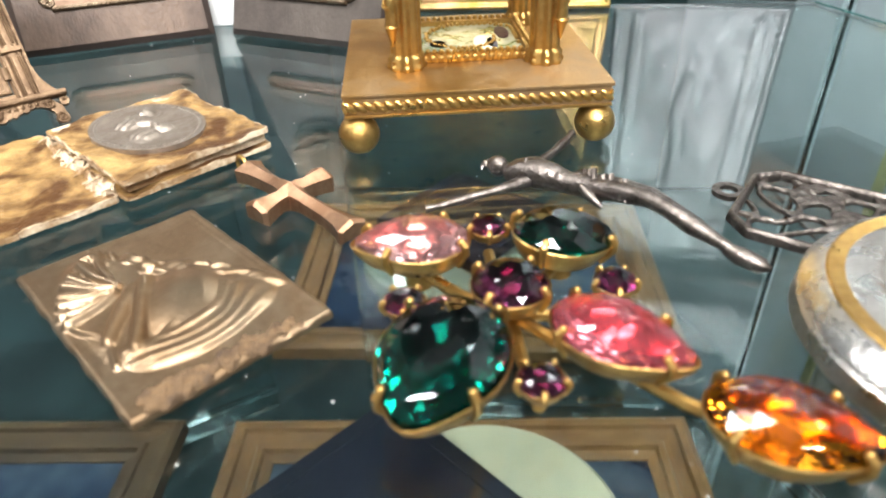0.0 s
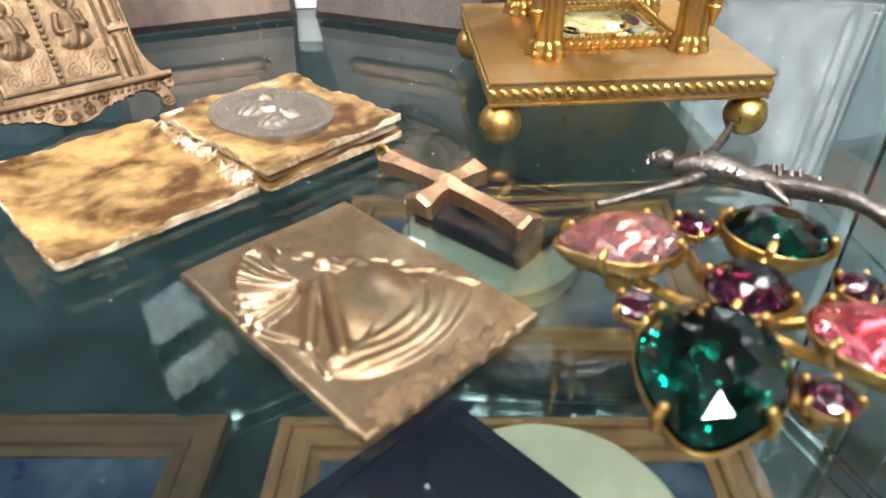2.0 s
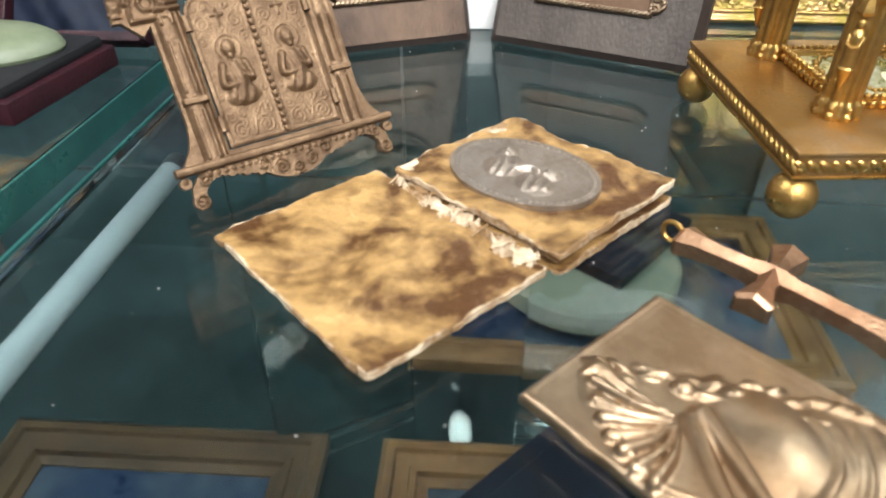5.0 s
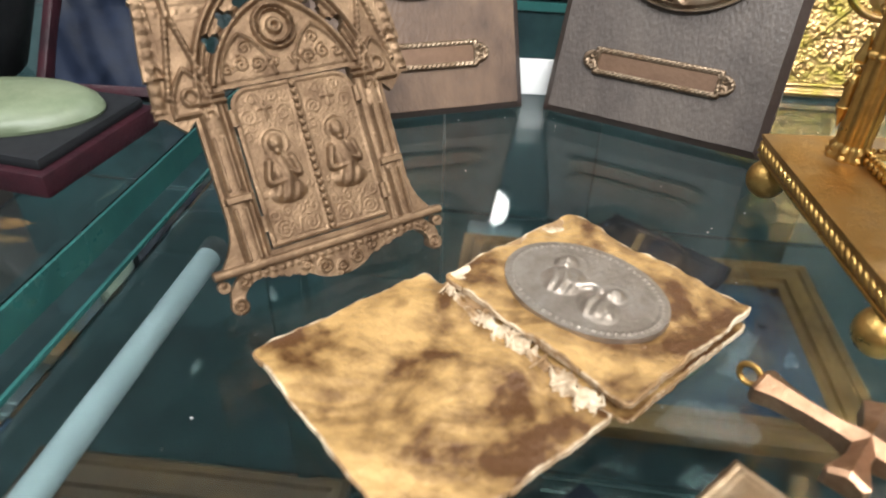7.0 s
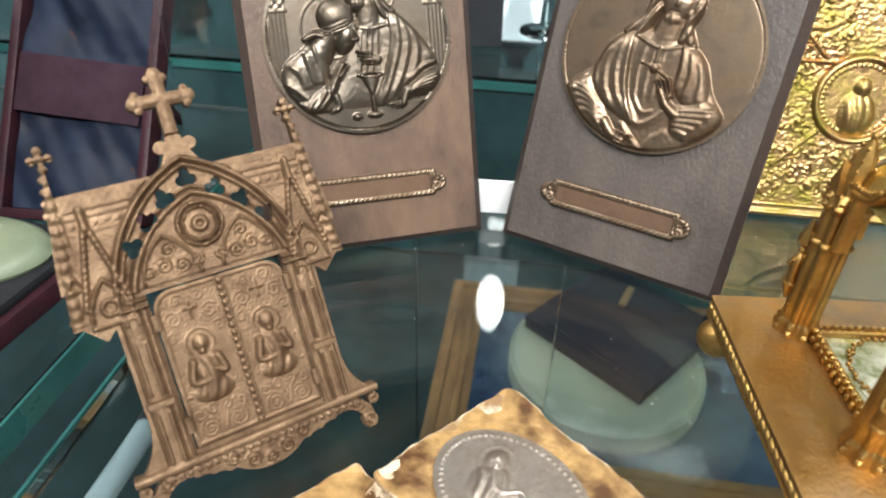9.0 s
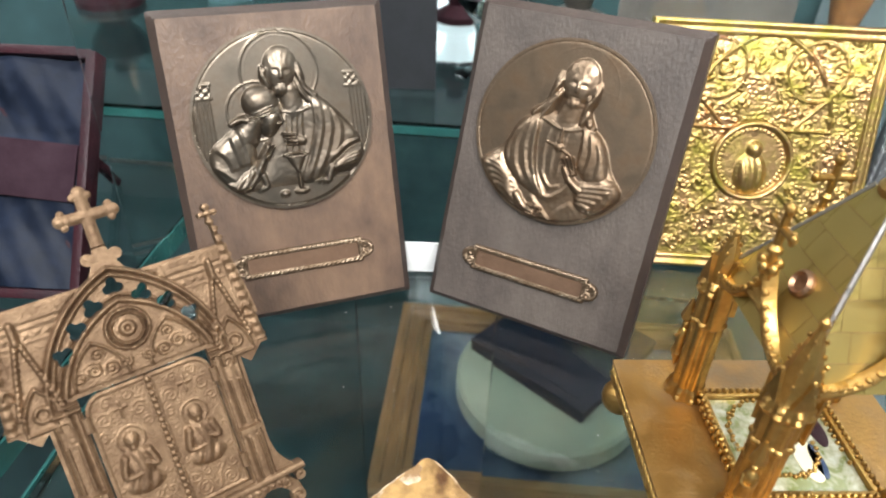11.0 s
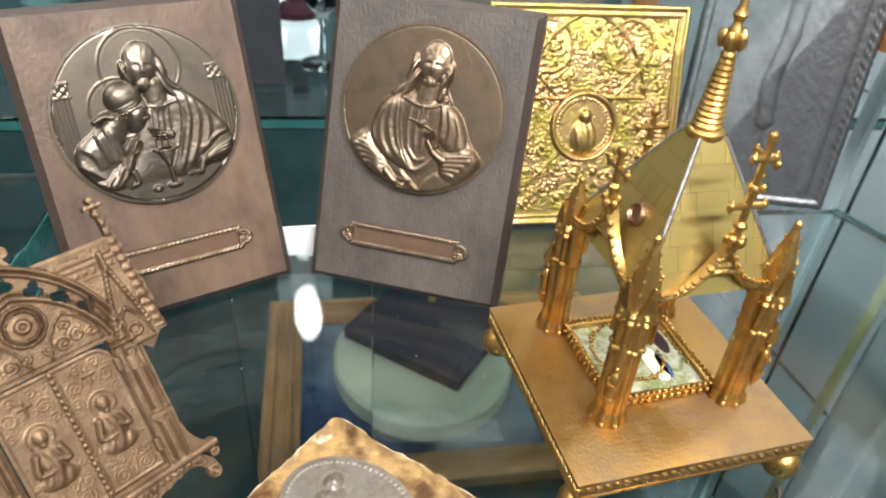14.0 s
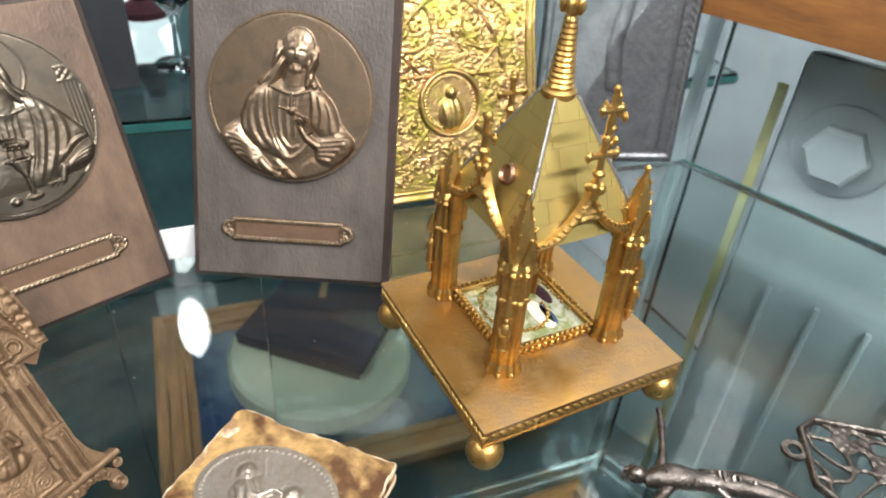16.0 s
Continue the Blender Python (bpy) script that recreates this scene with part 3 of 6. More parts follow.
    for pts, w, v, side in (([(-0.52, -0.02), (-0.46, -0.22), (-0.44, -0.46)], 0.08, 0.06, -1), ([(-0.60, -0.08), (-0.56, -0.28), (-0.52, -0.46)], 0.09, 0.06, -1), ([(-0.78, -0.22), (-0.66, -0.34), (-0.62, -0.50)], 0.10, 0.055, -1),
                            ([(-0.86, -0.40), (-0.72, -0.50), (-0.60, -0.62)], 0.08, 0.05, -1), ([(-0.42, -0.02), (-0.40, -0.20), (-0.38, -0.36)], 0.05, 0.04, 1)):
        b = b + on * crease(x, y, pts, w, 0.75 * v, side)
    arm = body_of(x, y, [(-0.74, -0.62), (-0.58, -0.54), (-0.42, -0.44), (-0.32, -0.50), (-0.36, -0.64), (-0.50, -0.76), (-0.66, -0.74)], 0.09, 0.24)
    for k in range(3):
        arm = arm + np.clip(arm / 0.1, 0, 1) * crease(x, y, [(-0.66 + 0.08 * k, -0.72), (-0.56 + 0.08 * k, -0.60), (-0.50 + 0.08 * k, -0.48)], 0.06, 0.035)
    b = np.maximum(b, arm)
    for pts, w0, w1, v in (([(-0.36, -0.52), (-0.30, -0.40), (-0.22, -0.26)], 0.07, 0.045, 0.27), ([(-0.29, -0.36), (-0.20, -0.24)], 0.028, 0.018, 0.30), ([(-0.25, -0.38), (-0.16, -0.27)], 0.028, 0.018, 0.30), ([(-0.32, -0.58), (-0.30, -0.70), (-0.38, -0.76)], 0.05, 0.04, 0.17)):
        b = smax(b, limb(x, y, pts, w0, w1, v), 0.012)
    h = np.maximum(h, np.maximum(a, b))
    h = smax(h, limb(x, y, [(0.16, -0.24), (0.06, -0.20)], 0.075, 0.06, 0.20), 0.02)
    for k in range(4):
        h = smax(h, limb(x, y, [(0.10, -0.17 - 0.034 * k), (-0.05 + 0.014 * k, -0.14 - 0.04 * k)], 0.024, 0.016, 0.22), 0.005)
    # plain heads under hair and cap
    h = smax(h, limb(x, y, [(0.10, 0.32), (0.12, 0.10)], 0.12, 0.14, 0.15), 0.03)
    for pts in ([(0.18, 0.66), (0.23, 0.48), (0.25, 0.34), (0.36, 0.24)], [(0.17, 0.50), (0.21, 0.38), (0.24, 0.28), (0.30, 0.20)], [(-0.14, 0.62), (-0.16, 0.50), (-0.13, 0.38)]):
        h = smax(h, lock(x, y, pts, 0.05, 0.15) * (1 + 0.12 * np.sin(x * 70 + y * 40)), 0.02)
    h = smax(h, face(x, y, 0.03, 0.53, 0.24, -6, 0.19), 0.01)
    h = smax(h, limb(x, y, [(-0.34, 0.02), (-0.44, -0.14)], 0.12, 0.15, 0.19), 0.02)
    h = smax(h, mound(x, y, -0.14, 0.03, 0.13, 0.21, 0.27, -22), 0.01)
    h = smax(h, limb(x, y, [(-0.06, 0.10), (-0.035, 0.0), (-0.075, -0.02)], 0.03, 0.025, 0.25), 0.01)
    h = smax(h, dome(x, y, -0.235, 0.22, 0.20, 0.19, 0.30, -28, 0.45), 0.01)
    h = h + pleats(x, y, [(-0.50, 0.06), (-0.30, 0.08), (-0.09, 0.16)], 0.055, 3.4, 0.04)
    h = smax(h, limb(x, y, [(-0.58, 0.02), (-0.48, 0.06), (-0.40, 0.04)], 0.03, 0.05, 0.20), 0.012)
    # cup, bread, table
    h = np.where(y < -0.70, np.maximum(h * np.clip((y + 0.82) / 0.10, 0, 1), 0.075), h)
    cup = np.clip((y + 0.62) / 0.2, 0.1, 1)
    h = np.maximum(h, np.where((abs(x - 0.07) < 0.10 * cup) & (y < -0.39) & (y > -0.58), 0.13 + 0.11 * np.sqrt(np.maximum(0, 1 - ((x - 0.07) / (0.10 * cup)) ** 2)), 0))
    h = np.maximum(h, bump(abs(sd_ellipse(x, y, 0.07, -0.39, 0.095, 0.02)), 0.018, 0.25))
    h = smax(h, limb(x, y, [(0.07, -0.55), (0.08, -0.76)], 0.03, 0.03, 0.20), 0.012)
    h = smax(h, mound(x, y, 0.085, -0.81, 0.11, 0.05, 0.17), 0.012)
    return wrinkled(x, y, smax(h, mound(x, y, -0.11, -0.82, 0.07, 0.055, 0.17), 0.012), 0.08, 0.0022)


def relief_single(x, y, R):
    """One robed half figure with long hair and folded arms; a plain cast relief."""
    x, y = x / R, y / R
    h = 0.004 * np.sin(x * 17 + 2 * np.sin(y * 11)) * np.sin(y * 19)
    halo = np.hypot(x - 0.08, y - 0.50)
    h = np.maximum(h, bump(abs(halo - 0.42), 0.012, 0.014))
    h = np.maximum(h, bump(np.minimum(abs(x - 0.10), abs(y - 0.56 + 0.2 * (x - 0.14))), 0.012, 0.012) * (halo < 0.42))
    # robe, then the mantle's two sides
    a = body_of(x, y, [(-0.14, 0.22), (-0.34, 0.16), (-0.50, 0.04), (-0.62, -0.24), (-0.84, -0.46), (-0.80, -0.70), (-0.45, -0.94), (0.0, -1.05), (0.42, -0.95), (0.72, -0.66), (0.76, -0.46), (0.62, -0.28), (0.50, -0.02), (0.34, 0.12), (0.16, 0.16)], 0.16, 0.14)
    on = np.clip(a / 0.08, 0, 1)
    a = a + body_of(x, y, [(-0.26, 0.20), (-0.46, 0.06), (-0.58, -0.24), (-0.50, -0.50), (-0.26, -0.66), (-0.04, -0.72), (-0.16, -0.48), (-0.24, -0.10)], 0.06, 0.07)
    a = a + body_of(x, y, [(0.22, 0.16), (0.42, 0.06), (0.56, -0.20), (0.58, -0.42), (0.40, -0.44), (0.26, -0.30), (0.24, -0.04)], 0.06, 0.06)
    for pts, w, v, side in (([(-0.24, 0.20), (-0.26, -0.14), (-0.20, -0.44), (-0.02, -0.68)], 0.07, 0.06, 1), ([(-0.32, 0.16), (-0.36, -0.14), (-0.30, -0.42), (-0.14, -0.66)], 0.085, 0.055, 1), ([(-0.40, 0.08), (-0.46, -0.18), (-0.42, -0.42), (-0.28, -0.62)], 0.09, 0.05, 1),
                            ([(-0.46, 0.0), (-0.55, -0.22), (-0.52, -0.44)], 0.08, 0.045, 1), ([(0.24, 0.14), (0.28, -0.12), (0.26, -0.34)], 0.06, 0.05, -1), ([(0.32, 0.10), (0.38, -0.14), (0.36, -0.38)], 0.075, 0.05, -1), ([(0.42, 0.02), (0.49, -0.18), (0.50, -0.40)], 0.08, 0.045, -1),
                            ([(-0.20, -0.50), (-0.02, -0.70), (0.14, -0.62), (0.24, -0.48)], 0.07, 0.06, 1), ([(-0.14, -0.40), (0.0, -0.58), (0.12, -0.54)], 0.055, 0.035, 1), ([(-0.20, -0.72), (-0.04, -0.86), (0.10, -0.98)], 0.09, 0.05, 1), ([(0.30, -0.70), (0.16, -0.84), (0.08, -0.98)], 0.09, 0.05, -1)):
        a = a + on * crease(x, y, pts, w, 0.72 * v, side)
    for k in range(3):
        a = a + on * crease(x, y, [(-0.12 + 0.10 * k, 0.04), (-0.14 + 0.10 * k, -0.20), (-0.10 + 0.08 * k, -0.46)], 0.05, 0.018)
    a = a + on * fold(x, y, [(-0.22, 0.13), (0.02, 0.05), (0.22, 0.10)], 0.025, 0.035)
    # sleeves and hands
    arm = body_of(x, y, [(-0.60, -0.30), (-0.84, -0.46), (-0.86, -0.66), (-0.62, -0.84), (-0.36, -0.88), (-0.28, -0.76), (-0.36, -0.58), (-0.48, -0.44)], 0.11, 0.20)
    for k in range(5):
        arm = arm + np.clip(arm / 0.1, 0, 1) * crease(x, y, [(-0.84 + 0.05 * k, -0.42 - 0.07 * k), (-0.64 + 0.03 * k, -0.46 - 0.06 * k), (-0.44 + 0.02 * k, -0.58 - 0.06 * k)], 0.07, 0.036)
    a = np.maximum(a, arm)
    a = smax(a, limb(x, y, [(-0.34, -0.76), (-0.24, -0.86), (-0.12, -0.90)], 0.075, 0.06, 0.25), 0.012)
    for k in range(4):
        a = smax(a, limb(x, y, [(-0.18, -0.83 - 0.032 * k), (-0.02 - 0.012 * k, -0.85 - 0.03 * k)], 0.022, 0.016, 0.25), 0.005)
    arm = body_of(x, y, [(0.54, -0.30), (0.76, -0.44), (0.74, -0.62), (0.52, -0.80), (0.34, -0.76), (0.26, -0.58), (0.30, -0.44)], 0.11, 0.21)
    for k in range(5):
        arm = arm + np.clip(arm / 0.1, 0, 1) * crease(x, y, [(0.74 - 0.06 * k, -0.42 - 0.075 * k), (0.56 - 0.03 * k, -0.46 - 0.06 * k), (0.34 - 0.01 * k, -0.50 - 0.05 * k)], 0.07, 0.036, -1)
    a = np.maximum(a, arm)
    a = smax(a, limb(x, y, [(0.34, -0.54), (0.22, -0.46), (0.14, -0.34)], 0.075, 0.055, 0.27), 0.012)
    for k in range(4):
        a = smax(a, limb(x, y, [(0.20 + 0.02 * k, -0.42 + 0.014 * k), (0.07 + 0.04 * k, -0.25 + 0.012 * k)], 0.023, 0.015, 0.28), 0.005)
    a = smax(a, mound(x, y, 0.02, -0.14, 0.08, 0.08, 0.23), 0.012)
    a = smax(a, limb(x, y, [(0.02, -0.08), (0.02, 0.06)], 0.045, 0.02, 0.21), 0.012)
    for k in (-1, 1):
        a = smax(a, limb(x, y, [(0.02, -0.14), (0.02 + 0.14 * k, -0.16 - 0.05 * k)], 0.02, 0.015, 0.19), 0.008)
    h = np.maximum(h, a)
    h = smax(h, limb(x, y, [(0.06, 0.32), (0.02, 0.08)], 0.13, 0.16, 0.16), 0.03)
    for pts in ([(-0.11, 0.66), (-0.16, 0.46), (-0.20, 0.30), (-0.34, 0.16)], [(-0.09, 0.52), (-0.13, 0.36), (-0.18, 0.24), (-0.26, 0.12)], [(0.26, 0.62), (0.27, 0.44), (0.22, 0.28), (0.30, 0.12)], [(0.23, 0.48), (0.22, 0.32), (0.20, 0.16)]):
        h = smax(h, lock(x, y, pts, 0.055, 0.16) * (1 + 0.12 * np.sin(x * 70 - y * 40)), 0.02)
    return wrinkled(x, y, smax(h, face(x, y, 0.08, 0.53, 0.25, -6, 0.19), 0.01), 0.06, 0.0022)


def name_plate(w, hh, parent, m):
    def sdf(x, y):
        d = sd_box(x, y, 0, 0, w / 2 - 3.2, hh / 2, 0, 0.5)
        for s in (-1, 1):
            d = np.minimum(d, sd_ellipse(x, y, s * (w / 2 - 3.0), 0, 3.0, hh * 0.36))
        return d

    def field(x, y):
        return sd_box(x, y, 0, 0, w / 2 - 4.6, hh / 2 - 1.5, 0, 0.8)

    def height(x, y):
        d = sdf(x, y)
        rope = ridge(abs(d + 0.7), 0.6, 0.55) * (0.72 + 0.28 * np.sin((x - y) * 4.6))
        ends = volutes(abs(x), y, ((w / 2 - 3.0, 1.2, 1.3, 1), (w / 2 - 3.0, -1.2, 1.3, -1)), 0.9, 0.4, 0.5)
        return 0.15 + np.maximum(np.maximum(rope, ends), ridge(field(x, y) - 0.25, 0.3, 0.35))

    plate = slab("name_plate", field, lambda x, y: 0.12 + 0 * x, (-w / 2, w / 2, -hh / 2, hh / 2), 0.4, 0.8, PLATE, parent, "blank brown brass plate", m)
    slab("rim", lambda x, y: np.maximum(sdf(x, y), -field(x, y) - 0.05), height, (-w / 2, w / 2, -hh / 2 - 1, hh / 2 + 1), 0.22, 0.8, MEDAL, plate, "paler beaded rim with scrolled ends")
    return plate


def wooden_plaque(m, w, hh, wood, medal_mat, relief, R, mu, mv, lu, lv, lw, label):
    ob = thing("wooden_plaque", m, label, "plaque", "wooden plaques")
    slab("board", lambda x, y: sd_box(x, y, 0, hh / 2, w / 2, hh / 2, 0, 0.3), lambda x, y: np.clip(-sd_box(x, y, 0, hh / 2, w / 2, hh / 2), 0, 2.4) - 2.5,
         (-w / 2, w / 2, 0, hh), 0.8, 9.0, WOOD_EDGE_SHADED, ob, "bevelled edge of the board, shade and wear in its dark colour", None, 30)
    slab("face", lambda x, y: sd_box(x, y, 0, hh / 2, w / 2 - 2.2, hh / 2 - 2.2, 0, 0.2) + 0.03 * np.sin(y * 0.5 + x * 0.3), lambda x, y: 0.04 * np.sin(x * 0.11 + 1) * np.sin(y * 0.07), (-w / 2, w / 2, 0, hh), 0.8, 0.4, wood, ob, "", None, 30)

    def height(x, y):
        d = np.hypot(x, y)
        return 0.3 + 0.25 * (d > R * 0.965) + relief(x, y, R) * R * 0.45 * np.clip((R * 0.975 - d) / (R * 0.03), 0, 1)

    slab("medallion", lambda x, y: sd_circle(x, y, 0, 0, R), height, (-R, R, -R, R), R / 135, 0.3, medal_mat, ob,
         "round bronze medallion with figures in relief", T(mu * MM, mv * MM, 0.0015))
    name_plate(lw, 7.4, ob, T(lu * MM, lv * MM, 0.0009))
    return ob


def plaques():
    def stand(x, y, yaw, lean, roll):
        return P(x, y, 0.4, 0, 0, yaw) @ pose(0, 0, 0, 90 - lean, 0, 0) @ pose(0, 0, 0, 0, 0, roll)

    wooden_plaque(stand(-116.3, 243.7, 24.6, 20.2, 0), 61.4, 86.8, WOOD_RED, MEDAL_GREY, relief_pair, 24.2, -0.4, 56.4, -0.4, 16.9, 41,
                  "reddish walnut plaque with a round bronze two-figure medallion")
    wooden_plaque(stand(-55.5, 244.5, -21.8, 19.7, 0), 61.6, 88.8, WOOD_DARK, MEDAL, relief_single, 24.5, 0.0, 57.3, -0.8, 16.9, 41,
                  "dark stained wooden plaque with a round bronze single-figure medallion")


def gold_panel():
    ob = thing("gilt_icon_panel", P(15.2, 282.8, 0.4, 0, 0, 1) @ pose(0, 0, 0, 71, 0, 0), "gilt metal panel covered with leafy relief behind a plaque", "icon panel")
    W, H = 73, 78.4
    rnd = random.Random(23)
    curls = []
    for _ in range(900):
        cx, cy, r = rnd.uniform(-30, 30), rnd.uniform(6, 78), rnd.uniform(1.7, 3.4)
        if math.hypot(cx, cy - 36) > 13 + r and all(math.hypot(cx - q[0], cy - q[1]) > 0.92 * (r + q[2]) for q in curls):
            curls.append((cx, cy, r, rnd.choice((-1, 1))))

    def height(x, y):
        wob = 0.4 * np.sin(x * 0.9 + y * 0.5) + 0.3 * np.sin(y * 1.3 - x * 0.7)
        h = 0.5 + volutes(x + wob, y - wob, curls, 1.5, 0.6, 0.6) * (0.7 + 0.5 * np.sin(x * 1.7 + 2 * np.sin(y * 1.1))) + filigree(x, y, 3.1, 0.25, 2) + filigree(x + 2 * wob, y, 2.0, 0.2, 1)
        for cx, cy, r, _ in curls[::2]:
            h = np.maximum(h, mound(x, y, cx, cy, r * 0.55, r * 0.4, 1.5, 40 * r))
        h = np.maximum(h, ridge(abs(sd_arch(x, y, 0, 46, 22, 30)), 0.6, 1.5))
        h = np.maximum(h, np.maximum(ridge(abs(sd_circle(x, y, -15, 64, 9)), 0.5, 1.3), ridge(abs(sd_circle(x, y, 15, 64, 9)), 0.5, 1.3)))
        for a in range(4):
            t = radians(90 * a + 45)
            h = np.maximum(h, stroke(x, y, [(14 * math.cos(t), 36 + 14 * math.sin(t)), (29 * math.cos(t), 36 + 29 * math.sin(t))], 0.55, 1.4))
        return h

    def inside(x, y):
        return sd_box(x, y, 0, H / 2, W / 2 - 4.4, H / 2 - 4.4)

    slab("panel", lambda x, y: np.maximum(inside(x, y), -sd_circle(x, y, 0, 36, 12.9)), height, (-W / 2, W / 2, 0, H), 0.36, 1.2, GOLD_LEAF, ob)

    def middle(x, y):
        d = np.hypot(x, y - 36)
        h = 0.6 + ridge(abs(d - 11.8), 1.0, 1.6) + bead_ring(x, y, 0, 36, 9.8, 9.8, 44, 0.5, 0.6)
        f = smax(mound(x, y, 0, 32, 5.2, 6.8, 1.8), mound(x, y, 0.3, 39.6, 2.4, 2.9, 2.2), 0.3)
        f = f + np.clip(f, 0, 1) * pleats(x, y, [(-1, 38), (0, 32), (1, 26)], 4.6, 3, 0.5)
        return np.maximum(h, 0.6 + f)

    slab("roundel", lambda x, y: sd_circle(x, y, 0, 36, 12.8), middle, (-13, 13, 23, 49), 0.3, 1.2, GOLD_LEAF, ob, "round boss with a small figure")
    for name, l, off, turn in (("rail", W, H / 2, 0), ("rail", W, H / 2, 180), ("stile", H, W / 2, 90), ("stile", H, W / 2, 270)):
        slab(name, lambda x, y: np.maximum(np.maximum(abs(x) - l / 2 + (off - y), y - off), off - 4.3 - y),
             lambda x, y: 0.9 + ridge(abs(y - off + 1.0), 0.9, 0.9) + ridge(abs(y - off + 3.7), 0.5, 0.5), (-l / 2, l / 2, off - 4.4, off), 0.4, 1.4, GOLD_LEAF, ob, "", T(0, H / 2 * MM, 0) @ Matrix.Rotation(radians(turn), 4, "Z"))


def pewter_panel():
    ob = thing("pewter_crucifix_panel", P(89, 296, 0.4, 0, 0, -14) @ pose(0, 0, 0, 82, 0, 0), "grey pewter panel with a crucifix in low relief", "relief panel")
    W, H = 66, 128

    def height(x, y):
        cols = np.maximum(stroke(x, y, [(-23, 8), (-23, 96)], 2.6, 1.6), stroke(x, y, [(23, 8), (23, 96)], 2.6, 1.6))
        caps = np.maximum(dome(x, y, -23, 99, 5, 3, 2), dome(x, y, 23, 99, 5, 3, 2))
        cross = np.maximum(stroke(x, y, [(0, 20), (0, 112)], 1.8, 0.9), stroke(x, y, [(-19, 92), (19, 92)], 1.6, 0.9))
        body = np.maximum(stroke(x, y, [(0, 84), (1, 66), (-1.5, 50), (0.5, 34)], 3.4, 3.0), dome(x, y, 0, 92, 3.4, 4.4, 3.2))
        arms = np.maximum(stroke(x, y, [(0, 82), (-17, 94)], 1.7, 2.2), stroke(x, y, [(0, 82), (17, 94)], 1.7, 2.2))
        return 0.28 * np.maximum.reduce([cols, caps, cross, body, arms]) + rosettes(x, y, 11, 0.12, 3)

    def edge(x, y):
        return sd_box(x, y, 0, H / 2, W / 2, H / 2, 0, 1.0)

    slab("panel", lambda x, y: edge(x, y) + 4.0, height, (-W / 2, W / 2, 0, H), 0.6, 1.6, PEWTER, ob, "low relief field")
    slab("border", lambda x, y: np.maximum(edge(x, y), -(edge(x, y) + 4.0)), lambda x, y: 0.3 + ridge(abs(edge(x, y) + 2.0), 1.6, 0.9) + 0.12 * np.sin((x + y) * 1.8), (-W / 2, W / 2, 0, H), 0.6, 2.0, PEWTER, ob, "moulded pewter border")


